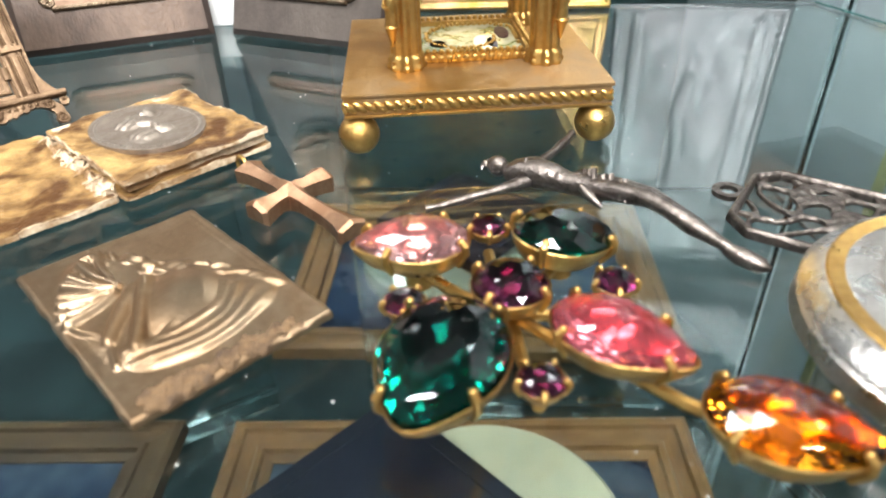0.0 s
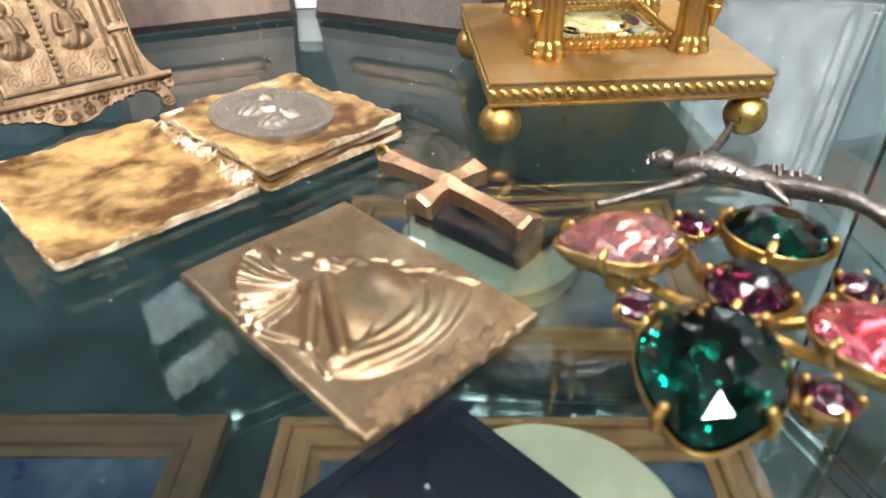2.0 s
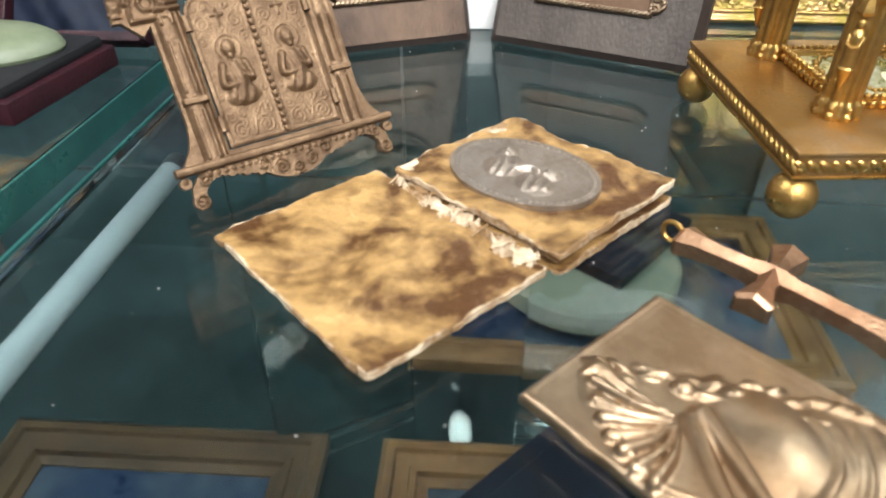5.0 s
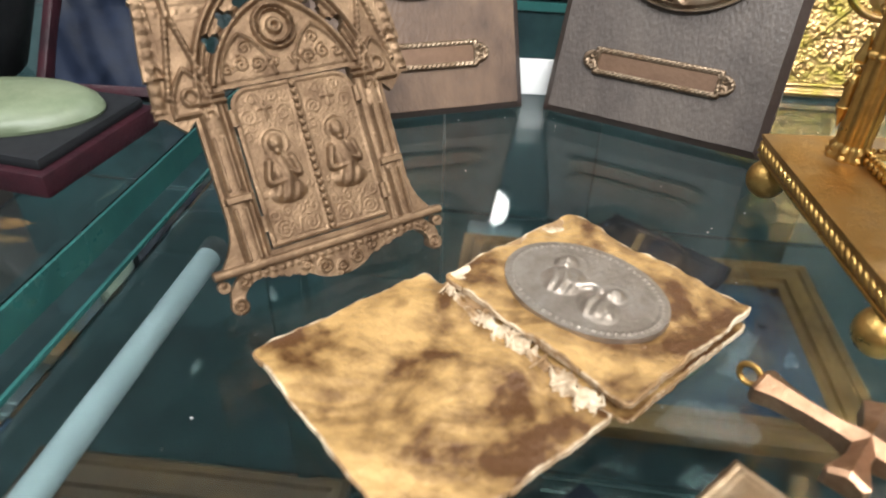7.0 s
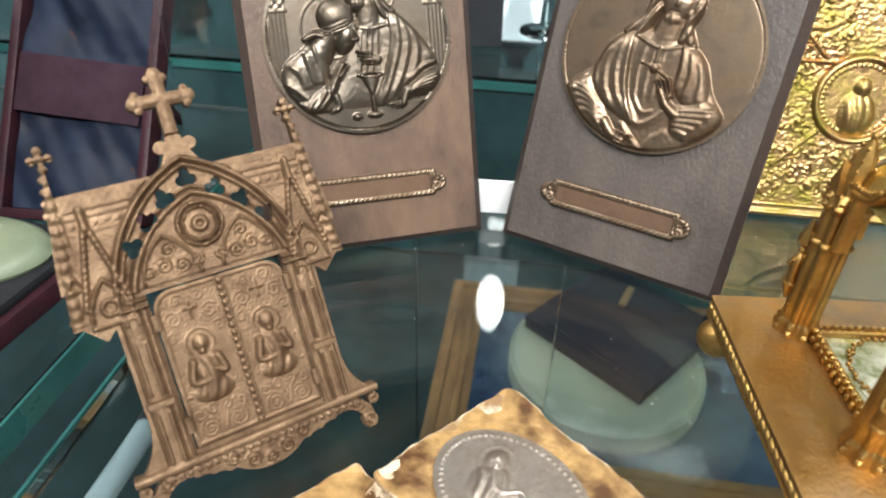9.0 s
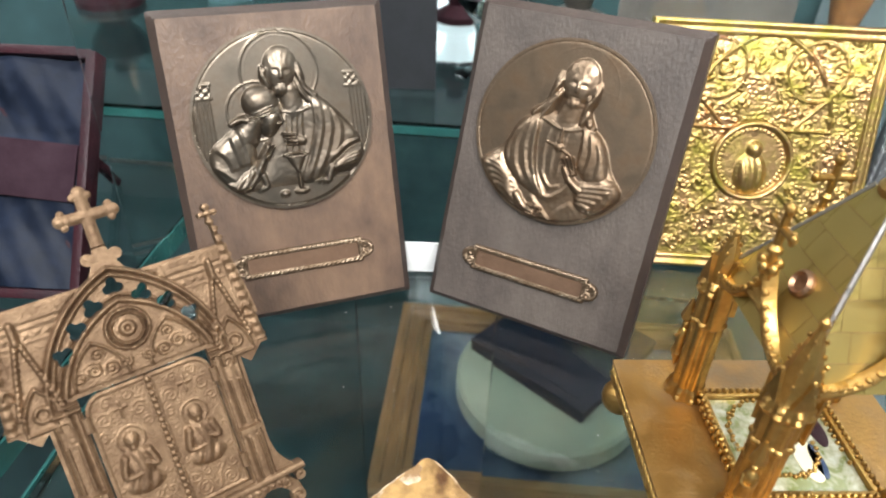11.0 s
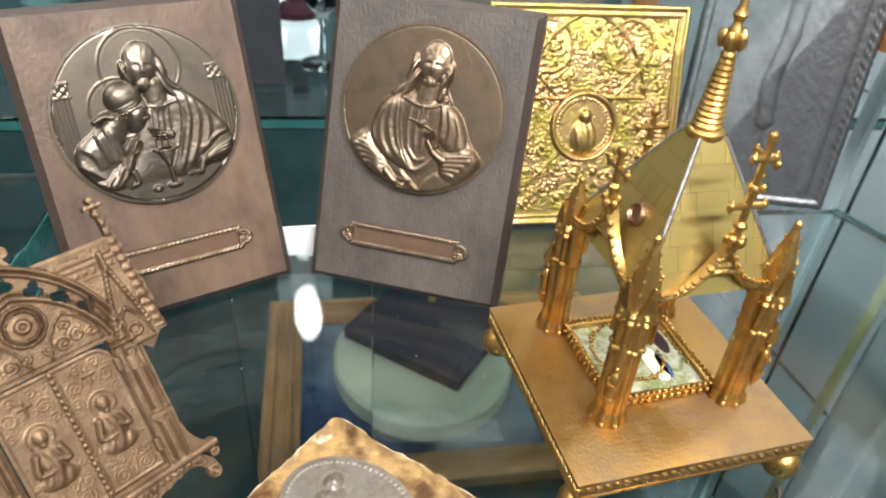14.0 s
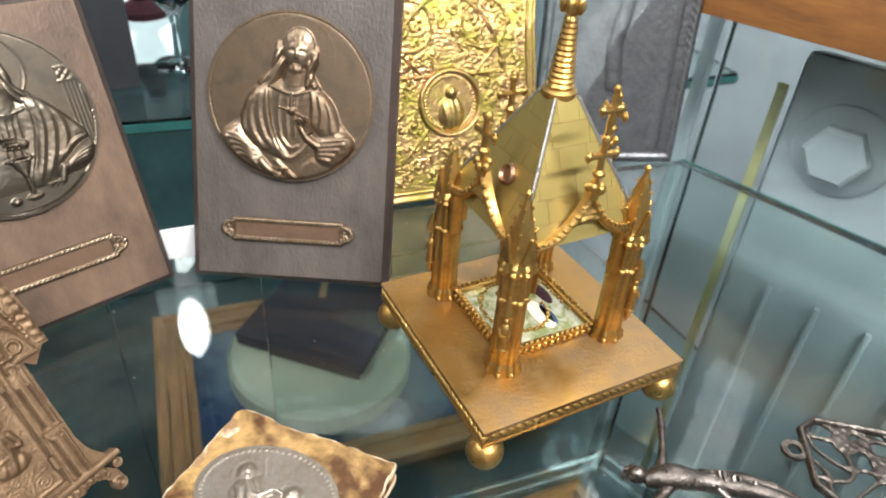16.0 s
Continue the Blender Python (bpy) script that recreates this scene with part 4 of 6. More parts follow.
# ---- triptych ----
def triptych():
    ob = thing("gothic_icon_shrine", P(-121.5, 170.7, 5.9, 0, 0, 40.7) @ pose(0, 0, 0, 90 - 31, 0, 0),
               "small brown brass gothic shrine with two closed doors", "icon shrine")

    holes = [(s * x, y, s * a) for x, y, a in ((0, 50.6, 0), (4.6, 47.8, 22), (8.5, 44.7, 40), (12.0, 40.8, 55)) for s in (-1, 1)][1:]

    def sdf(x, y):
        ax = abs(x)
        d = np.maximum(ax - 18.4, abs(y - 18) - 18)
        d = np.minimum(d, np.maximum(np.maximum(ax - 24.9 + (y - 29) * 0.09, y - 52.2), 29.4 - y))
        d = np.minimum(d, np.maximum(sd_box(ax, y, 20.4, 31.0, 3.4, 3.2, 45), 25 - y))
        d = np.minimum(d, sd_arch(x, y, 0, 30, 17.5, 24.8))
        d = np.minimum(d, sd_box(x, y, 0, 0.6, 23.6, 0.9, 0, 0.3))
        d = np.minimum(d, np.maximum(np.maximum(ax - 18.6 - 4.6 * np.clip(1 - y / 8.4, 0, 1) ** 2, y - 8.4), np.maximum(16.0 - ax, -y)))
        # slender side pinnacles with leaf knobs
        px = 24.9 - (y - 29) * 0.09 - 1.0
        d = np.minimum(d, np.maximum(abs(ax - px) - np.clip((59.5 - y) / 13, 0.30, 1.5), np.maximum(y - 59, 36 - y)))
        for k in range(4):
            d = np.minimum(d, sd_circle(ax, y, 22.95 - 0.30 * k, 49.5 + 2.0 * k, 0.5))
        for cx, cy, r in ((21.3, 60.2, 0.75), (21.3, 58.8, 0.7), (20.0, 58.8, 0.65), (22.6, 58.8, 0.65), (21.3, 57.2, 0.7)):
            d = np.minimum(d, sd_circle(ax, y, cx, cy, r))
        # cross with lobed ends on a flared foot
        d = np.minimum(d, sd_box(x, y, 0, 62.5, 1.15, 7.0))
        d = np.minimum(d, np.maximum(ax - np.clip(1.0 + 2.6 * ((61 - y) / 8) ** 2, 1.0, 5), abs(y - 57) - 4))
        d = np.minimum(d, sd_box(x, y, 0, 64.8, 4.2, 1.1))
        for cx, cy in ((0, 69.2), (4.6, 64.8)):
            d = np.minimum(d, sd_circle(ax, y, cx, cy, 1.25))
        d = np.minimum(d, np.minimum(sd_circle(ax, y, 2.5, 56.6, 1.2), sd_circle(ax, y, 1.3, 68.6, 0.7)))
        d = np.minimum(d, np.minimum(sd_circle(ax, y, 4.2, 66.1, 0.7), sd_circle(ax, y, 4.2, 63.5, 0.7)))
        # scrolled apron and feet
        d = np.minimum(d, np.maximum(np.minimum(sd_ellipse(x, y, 0, -0.5, 8.0, 5.6), sd_ellipse(ax, y, 8.5, 0, 6.0, 2.8)), y))
        for k in range(12):
            t = k / 11
            d = np.minimum(d, sd_circle(ax, y, 0.6 + 15.5 * t, -5.4 + 4.4 * t ** 0.7, 0.75 + 0.25 * (k % 2)))
        d = np.minimum(d, sd_line(ax, y, [(16.5, -0.5), (18.8, -1.6), (20.4, -3.4), (20.8, -5.6)]) - 1.25)
        d = np.minimum(d, np.minimum(sd_circle(ax, y, 20.6, -5.8, 1.6), sd_circle(ax, y, 22.4, -1.6, 1.1)))
        for cx, cy, a in holes:
            u, v = rot(x, y, cx, cy, -a)
            d = np.maximum(d, -np.minimum(np.minimum(sd_circle(u, v, 0, 0.8, 0.95), sd_circle(abs(u), v, 0.95, -0.5, 0.95)), sd_box(u, v, 0, -0.6, 0.9, 0.7)))
        opening = np.maximum(sd_box(x, y, 0, 17.4, 12.35, 15.0), -(ax * 0 + 1e3))
        corner = np.maximum(opening, sd_circle(ax, y, 8.3, 28.4, 4.3) * ((ax > 8.3) & (y > 28.4)) - 1e-3 * (1 - ((ax > 8.3) & (y > 28.4))))
        return np.maximum(d, -np.minimum(opening + 1e-6, np.where((ax > 8.3) & (y > 28.4), corner, opening)))

    def height(x, y):
        ax = abs(x)
        h = 0.25 * np.ones(x.shape)
        outer, inner = sd_arch(x, y, 0, 30, 17.5, 24.8), sd_arch(x, y, 0, 28, 14.5, 19.8)
        h = np.maximum(h, ridge(abs(outer + 0.5), 0.5, 1.5))
        h = np.maximum(h, ridge(abs(outer + 1.7), 0.45, 1.3))
        h = np.maximum(h, ridge(abs(inner), 0.6, 1.5) * (y > 33))
        h = np.maximum(h, ridge(abs(inner - 1.1), 0.3, 0.9) * (y > 33))
        field = (inner < -0.6) & (y > 33.4)
        h = np.where(field, 0.4 + volutes(ax, y, ((5.0, 35.8, 1.5, 1), (8.0, 36.4, 1.5, -1), (6.6, 39.0, 1.3, 1), (10.6, 35.6, 1.2, 1), (2.2, 36.0, 1.3, -1)), 0.85, 0.26, 0.45), h)
        for r, q in ((3.9, 0.4), (3.0, 0.3), (1.0, 0.6)):
            h = np.where(field, np.maximum(h, ridge(abs(np.hypot(x, y - 42.0) - r), q, 1.5)), h)
        for s in (-1, 1):
            h = np.where(field, np.maximum(h, ridge(abs(sd_arch(x, y, s * 7.0, 33, 5.0, 8.5)), 0.35, 1.0)), h)
        wall = (outer > 0.2) & (y > 33) & (y < 52)
        h = np.where(wall, 0.4 + 0.12 * (abs(y - 48.2) < 0.3) + 0.12 * (abs(y - 45.5) < 0.25) + bump(np.hypot((ax + 0.9) % 1.8 - 0.9, y - 46.8), 0.5, 0.25), h)
        h = np.where((ax < 21) & (y < 52) & (y > 49) & (outer > 0.2), 0.6 + 0.02 * np.sin(x * 4.2), h)
        # gabled buttress over each side
        gx, gy = ax - 18.2, y - 33
        gable = np.maximum(ridge(sd_line(ax, y, [(14.6, 32.5), (18.2, 47.5)]), 0.55, 1.6), ridge(sd_line(ax, y, [(21.8, 32.5), (18.2, 47.5)]), 0.55, 1.6))
        h = np.maximum(h, gable * (0.9 + 0.1 * np.sin(y * 5.5)))
        h = np.maximum(h, stroke(ax, y, [(18.2, 46), (18.2, 49.4)], 0.8, 1.8))
        h = np.maximum(h, np.where(sd_arch(ax, y, 18.2, 29, 3.4, 8) < 0, 0.7, 0))
        h = np.maximum(h, ridge(abs(sd_arch(ax, y, 18.2, 29, 3.4, 8)), 0.4, 1.4))
        h = np.maximum(h, ridge(abs(np.hypot(ax - 18.2, y - 32) - 1.3), 0.5, 1.5))
        # pinnacles, crockets
        h = np.maximum(h, bump(ax - 23.9 + (y - 29) * 0.09, 1.5, 1.1) * (y > 30) * (0.8 + 0.2 * np.sin(y * 3.0)) + bump(ax - 21.2, 0.4, 0.5) * (y > 30) * (y < 49))
        h = np.maximum(h, ridge(abs(sd_arch(ax, y, 22.4, 36, 1.0, 2.4)), 0.25, 1.3))
        # pilasters with panels
        for px, hw in ((15.6, 1.8), (12.9, 0.35), (17.2, 0.4)):
            h = np.maximum(h, np.where(y < 30, ridge(ax - px, hw, 1.1), 0))
        h = np.maximum(h, np.where((y < 30) & (abs(ax - 15.6) < 1.2) & (abs((y % 13) - 6.5) < 5), 1.0 + 0.5 * ridge(abs(abs(ax - 15.6) - 1.0), 0.3, 1), 0))
        h = np.maximum(h, np.where((abs(y - 13) < 0.7) & (ax > 13.2) & (ax < 18), 1.9, 0))
        # ledge, apron, cross
        h = np.maximum(h, np.where(abs(y - 0.6) < 0.8, 1.35 + 0.2 * np.cos((y - 0.6) * 2), 0))
        h = np.where(y < -0.4, 0.5 + volutes(ax, y, ((0, -4.4, 1.5, 1), (3.4, -3.4, 1.5, -1), (6.8, -2.2, 1.3, 1), (20.6, -5.6, 1.5, 1), (18.8, -1.8, 1.2, -1)), 0.85, 0.3, 0.5) + bump(np.hypot((x + 0.8) % 1.6 - 0.8, y + 1.1), 0.55, 0.5), h)
        h = np.where(y > 58.5, np.where(ax < 30, 0.9 + 0.5 * np.clip(-sdf(x, y), 0, 0.8), h), h)
        return h

    slab("body", sdf, height, (-26, 26, -8.5, 73), 0.25, 1.6, TRIPTYCH, ob, "pierced gothic front with pinnacles and a cross")

    def door(s):
        def dsd(x, y):
            d = sd_box(x, y, s * 6.05, 17.4, 5.95, 14.7)
            ax = x * s
            return np.where((ax > 8.3) & (y > 28.4), np.maximum(d, sd_circle(ax, y, 8.3, 28.4, 3.7)), d)

        def dh(x, y):
            cx = s * 6.2
            u = abs(x - cx)
            h = 0.4 + volutes(u, y, ((2.6, 5.4, 1.9, 1), (3.9, 8.4, 1.2, -1), (1.3, 8.6, 1.1, 1), (3.2, 26.4, 1.6, -1), (4.2, 23.2, 1.1, 1), (1.9, 29.6, 1.2, 1), (4.3, 12.6, 0.9, 1)), 0.8, 0.24, 0.26)
            h = np.maximum(h, 0.4 + bump(sd_line(u, y, [(0, 4), (1.0, 7.4), (2.9, 9.6)]), 0.25, 0.25))
            h = np.maximum(h, ridge(abs(dsd(x, y) + 0.5), 0.4, 0.75))
            h = np.maximum(h, ridge(abs(np.hypot(x - cx, y - 21.3) - 2.5), 0.25, 0.75))
            f = smax(mound(x, y, cx, 15.2, 2.5, 5.2, 1.3), mound(x, y, cx, 12.0, 3.8, 2.2, 1.1), 0.3)
            f = f + np.clip(f * 2, 0, 1) * pleats(x, y, [(cx - 0.6, 19), (cx + 0.2, 14.5), (cx - 0.6, 10)], 3.0, 3.0, 0.4)
            f = smax(f, limb(x, y, [(cx - 2.2, 18), (cx - 3.0, 14.4), (cx - 0.2, 14.2)], 0.9, 0.6, 1.5), 0.2)
            f = smax(f, limb(x, y, [(cx + 2.2, 18), (cx + 2.9, 15.0), (cx + 0.6, 16.2)], 0.9, 0.6, 1.5), 0.2)
            f = smax(f, face(x, y, cx, 21.0, 1.75, 4 * s, 1.5), 0.15)
            h = smax(h, 0.4 + f, 0.12)
            return np.maximum(h, np.maximum(stroke(x, y, [(cx, 26), (cx, 29)], 0.35, 0.8), stroke(x, y, [(cx - 1.2, 27.8), (cx + 1.2, 27.8)], 0.35, 0.8)))

        d = slab("door", dsd, dh, (s * 6.05 - 6.2, s * 6.05 + 6.2, 2.4, 32.4), 0.2, 0.6, TRIPTYCH, ob, "closed door with a small figure in relief", T(0, 0, 0.0003))
        for y in (7.5, 27.0):
            bm = tube(bmesh.new(), [(s * 12.2, y - 1.5, 0.8), (s * 12.2, y + 1.5, 0.8)], 0.8, 8)
            part("hinge", bm, TRIPTYCH, d)

    door(-1)
    door(1)
    bm = bmesh.new()
    ball(bm, 0, 0, 0, 0.62, 0.8, 0.62, pose(0, 0, 0, 0, 0, 35), 8)
    bead = part("bead", bm, TRIPTYCH, ob, "", P(0, 3.6, 1.0))
    for k in range(1, 20):
        finish("bead", bead.data, TRIPTYCH, ob, "", P(0, 3.6 + 1.45 * k, 1.0))
    part("back_strut", tube(bmesh.new(), [(0, 40, -2), (0, 8, -19.5), (0, 3, -21.5)], 1.0, 8), TRIPTYCH, ob)


# ---- reliquary ----
def reliquary():
    ob = thing("brass_reliquary", P(-0.2, 192.8, 0, 0, 0, 6.7), "brass four-column shrine with brick patterned roof on ball feet", "reliquary")
    W, D = 59.0, 58.8
    bm = box(bmesh.new(), W, D, 4.6, T(0, 0, 11.6), 0.3)
    part("base_plate", bm, GOLD_DUST, ob, "dusty flat brass base")
    part("top_moulding", box(bmesh.new(), W + 0.8, D + 0.8, 0.9, T(0, 0, 14.3), 0.3), GOLD_DUST, ob, "dusty top slab")
    part("lower_moulding", box(bmesh.new(), W + 0.4, D + 0.4, 0.7, T(0, 0, 9.5), 0.2), GOLD, ob)
    for k, (l, off) in enumerate(((W, D / 2), (D, W / 2), (W, D / 2), (D, W / 2))):
        bm = bmesh.new()
        n = 26
        for j in range(n):
            u = (j + 0.5) / n * l - l / 2
            ball(bm, u, -off + 0.1, 11.7, 2.0, 0.7, 0.85, pose(0, 0, 0, 0, 38, 0), 8)
        part("rope_border", bm, GOLD, ob, "embossed rope border", Matrix.Rotation(radians(90 * k), 4, "Z"))
    for sx in (-1, 1):
        for sy in (-1, 1):
            part("ball_foot", ball(bmesh.new(), sx * (W / 2 - 2.6), sy * (D / 2 - 2.6), 4.6, 4.6, seg=28), GOLD, ob, "round polished ball foot")
    C = 16.2  # middle of the column clusters
    at = P(1.0, 3.1, 0)  # the little building stands a touch behind the middle of its base

    def ring_of(circles, count=72):
        """The outline of a bundle of round shafts, as radii over the angles."""
        out = []
        for k in range(count):
            a = 2 * math.pi * k / count
            best = 0.0
            for cx, cy, r in circles:
                q = cx * math.cos(a) + cy * math.sin(a)
                w = r * r - (cx * math.sin(a) - cy * math.cos(a)) ** 2
                if w > 0:
                    best = max(best, q + math.sqrt(w))
            out.append((a, best))
        return out

    BUNDLE = [(0, 0, 2.9)] + [(3.0 * math.cos(a), 3.0 * math.sin(a), 1.0) for a in (2 * math.pi * k / 8 for k in range(8))] + [(2.95 * math.cos(a), 2.95 * math.sin(a), 0.45) for a in (2 * math.pi * (k + 0.5) / 8 for k in range(8))]
    section = ring_of(BUNDLE)

    def loft(levels):
        bm = bmesh.new()
        rings = [[bm.verts.new((q * r * math.cos(a), q * r * math.sin(a), z)) for a, r in section] for q, z in levels]
        n = len(section)
        for lo, hi in zip(rings, rings[1:]):
            for k in range(n):
                bm.faces.new((lo[k], lo[(k + 1) % n], hi[(k + 1) % n], hi[k]))
        bm.faces.new(rings[0][::-1])
        bm.faces.new(rings[-1])
        return bm

    def column(sx, sy):
        m = at @ P(sx * C, sy * C, 0)
        col = part("column", loft([(0.92, 18.2), (0.90, 45.2)]), GOLD, ob, "clustered fluted brass column", m, smooth=50)
        part("base_moulding", loft([(1.16, 14.8), (1.20, 15.6), (1.06, 16.2), (1.12, 17.0), (0.98, 17.8), (0.92, 18.3)]), GOLD, col, "stepped shaft foot", smooth=50)
        part("collar", loft([(0.90, 36.4), (1.02, 36.9), (1.03, 37.5), (0.90, 38.0)]), GOLD, col, "raised ring on the shafts", smooth=50)
        part("capital", loft([(0.92, 44.4), (1.12, 45.2), (1.20, 46.0), (1.06, 46.6), (1.12, 47.4), (0.96, 48.2)]), GOLD, col, "moulded capital", smooth=50)
        # turret over the column: eight-sided cone, small gablets, knobbed edges
        bm = bmesh.new()
        f = 0.72 if (sx, sy) == (-1, 1) else 1.0
        lathe(bm, [(r, 47.6 + f * z) for r, z in ((3.7, 0), (3.9, 0.8), (3.5, 1.4), (3.4, 4.0), (2.7, 7.4), (1.7, 11.9), (0.6, 15.8), (0.9, 16.4), (0.75, 17.2), (0.2, 17.8))], 8)
        for k in range(4):
            a = 2 * math.pi * (k + 0.5) / 4
            for q in range(4):
                r = 3.3 - 0.62 * q
                ball(bm, r * math.cos(a), r * math.sin(a), 47.6 + f * (5.0 + 2.9 * q), 0.36, 0.36, 0.5, seg=6)
        for k in range(4):
            a = 90 * k
            gab = T(0, 0, 0, 0, 0, a)
            lo = [bm.verts.new(gab @ Vector(v)) for v in ((-2.0, -3.9, 48.6), (2.0, -3.9, 48.6), (0, -3.7, 54.4))]
            hi = [bm.verts.new(gab @ Vector(v)) for v in ((-1.8, -2.4, 48.6), (1.8, -2.4, 48.6), (0, -2.0, 54.0))]
            bm.faces.new(lo)
            for p in range(3):
                bm.faces.new((lo[p], lo[(p + 1) % 3], hi[(p + 1) % 3], hi[p]))
            ball(bm, *(gab @ Vector((0, -3.7, 54.8))), 0.5, seg=6)
        part("pinnacle", bm, GOLD, ob, "crocketed corner pinnacle", m, smooth=30)
        # niche figure on the outer corner: bracket, plain robed form, canopy
        out = m @ P(sx * 3.0, sy * 3.0, 0, 0, 0, math.degrees(math.atan2(sy, sx)))
        bm = lathe(bmesh.new(), [(0.2, 20.6), (0.7, 22.4), (1.4, 24.4), (1.7, 25.0), (1.5, 25.4)], 10)
        part("bracket", bm, GOLD, ob, "tapered bracket", out)
        bm = lathe(bmesh.new(), [(1.35, 25.3), (1.2, 27.6), (1.3, 29.6), (1.25, 30.8), (0.75, 31.8), (0.45, 32.2)], 12, None, 1.0, 1.15)
        ball(bm, 0, 0, 33.0, 0.85, 0.8, 1.0, seg=10)
        tube(bm, [(0.5, -1.2, 31.0), (1.3, -0.9, 29.4), (1.5, 0, 29.2), (1.3, 0.9, 29.4), (0.5, 1.2, 31.0)], 0.38, 6)
        part("corner_figure", bm, GOLD, ob, "tiny plain robed figure", out)
        bm = lathe(bmesh.new(), [(1.3, 34.6), (1.7, 35.2), (1.5, 36.0), (0.9, 38.0), (0.3, 40.2)], 6)
        part("canopy", bm, GOLD, ob, "pointed niche canopy", out, smooth=20)

    for sx in (-1, 1):
        for sy in (-1, 1):
            column(sx, sy)

    def gable(x):
        return 51.2 + 11.5 * (1 - np.clip(abs(x) / 13.2, 0, 1)) ** 2.6

    bm = ball(bmesh.new(), 0, 0, 0, 0.7, 0.65, 0.55, seg=8)
    ball(bm, 0, -0.3, 0.5, 0.35, seg=6)
    first = part("crocket", bm, GOLD, ob, "", at @ P(0, C + 1.8, 63.6))
    crocket = first.data

    def arch(k):
        turn = at @ Matrix.Rotation(radians(90 * k), 4, "Z")

        def opening(x, y):
            return np.maximum(np.maximum(abs(x) - 11.0, (y - np.minimum(gable(x) - 2.0, 54.6 - 0.03 * x * x)) * 0.8), 20 - y)

        def sdf(x, y):
            return np.maximum(np.maximum(abs(x) - 13.2, np.maximum((y - gable(x)) * 0.7, 38 - y)), -opening(x, y))

        def height(x, y):
            h = 0.3 + ridge(abs(opening(x, y) - 0.7), 0.5, 0.9) + ridge(abs(opening(x, y) - 1.9), 0.4, 0.7)
            return np.maximum(h, ridge(abs((y - gable(x)) * 0.7 + 0.7), 0.6, 1.3))

        slab("arch", sdf, height, (-13.5, 13.5, 38, 64.5), 0.4, 1.4, GOLD, ob, "pointed arch under an ogee gable", turn @ pose(0, -(C + 1.0) * MM, 0, 90, 0, 0))
        y = -(C + 1.8)
        for j in range(9):
            for s in (-1, 1):
                x = s * 12.6 * (1 - j / 9.5)
                finish("crocket", crocket, GOLD, ob, "", turn @ P(x, y, float(gable(x)) + 0.2, 0, -30 * s, 0))
        # finial: leafy knot, cross, and on one gable a second smaller cross above
        tall = {0: 86.0, 3: 75.5}.get(k, 76.0)
        bm = tube(bmesh.new(), [(0, y, 61), (0, y, 66), (0, y, 72), (0.2, y - 0.1, tall)], [1.1, 0.75, 0.8, 0.6], 8)
        for a in range(5):
            t = 2 * math.pi * a / 5
            ball(bm, 1.5 * math.cos(t), y + 1.3 * math.sin(t), 63.6 + 0.6 * (a % 2), 1.05, 1.0, 1.2, seg=8)
        lathe(bm, [(0, 66), (1.3, 66.6), (1.4, 67.4), (0.7, 68.2)], 8, T(0, y, 0))
        levels = [(71.5, 3.6)] + ([(81.6, 2.3)] if tall > 80 else [])
        for z, half in levels:
            tube(bm, [(-half, y, z), (half, y, z)], [0.75, 0.75], 8)
            for dx in (-half, half):
                ball(bm, dx, y, z, 1.0, 0.8, 1.0, seg=8)
                ball(bm, dx, y, z + 0.9, 0.5, seg=6)
                ball(bm, dx, y, z - 0.9, 0.5, seg=6)
        for z, r in ((75.2, 1.25), (tall, 0.9), (tall - 1.6, 0.7)):
            ball(bm, 0.1, y, z, r, r * 0.9, r, seg=8)
        part("cross_finial", bm, GOLD, ob, "knotted cross on the gable", turn)

    for k in range(4):
        arch(k)

    # roof: four sloping faces with raised stone courses
    R0, Z0, R1, Z1 = 17.2, 49.6, 3.0, 78.5
    bm = bmesh.new()
    lo = [bm.verts.new((x * R0, y * R0, Z0)) for x, y in ((-1, -1), (1, -1), (1, 1), (-1, 1))]
    hi = [bm.verts.new((x * R1, y * R1, Z1)) for x, y in ((-1, -1), (1, -1), (1, 1), (-1, 1))]
    for k in range(4):
        bm.faces.new((lo[k], lo[(k + 1) % 4], hi[(k + 1) % 4], hi[k]))
    bm.faces.new(hi)
    bm.faces.new(lo[::-1])
    roof = part("roof", bm, GOLD_DUST, ob, "steep brass roof engraved with stone courses", at, smooth=0)
    block = bmesh.new()
    box(block, 1, 1, 1)
    bmesh.ops.scale(block, vec=(MM, MM, MM), verts=block.verts)
    me = bpy.data.meshes.new("roof_stone")
    block.to_mesh(me)
    block.free()
    me.materials.append(GOLD_ROOF)
    slope = math.atan2(Z1 - Z0, R0 - R1)
    length = math.hypot(Z1 - Z0, R0 - R1)
    rows = 6
    for k in range(4):
        turn = Matrix.Rotation(radians(90 * k), 4, "Z")
        for r in range(rows):
            v0, v1 = length * r / rows, length * (r + 1) / rows
            vm = (v0 + v1) / 2
            half = R0 + (R1 - R0) * (v1 - 0.3) / length - 0.3
            if half < 1.5:
                continue
            n = max(1, round(2 * half / 9.5))
            cut = [-half + 2 * half * j / n for j in range(n + 1)]
            if r % 2 and n > 1:
                cut = [-half] + [(a + b) / 2 for a, b in zip(cut, cut[1:])] + [half]
            for a, b in zip(cut, cut[1:]):
                finish("roof_stone", me, GOLD_ROOF, roof, "", turn @ pose(0, -(R0 - vm * math.cos(slope)) * MM, (Z0 + vm * math.sin(slope)) * MM, math.degrees(slope), 0, 0)
                              @ Matrix.Translation(((a + b) / 2 * MM, 0, 0)) @ Matrix.Diagonal((b - a - 0.14, v1 - v0 - 0.14, 0.2, 1)))
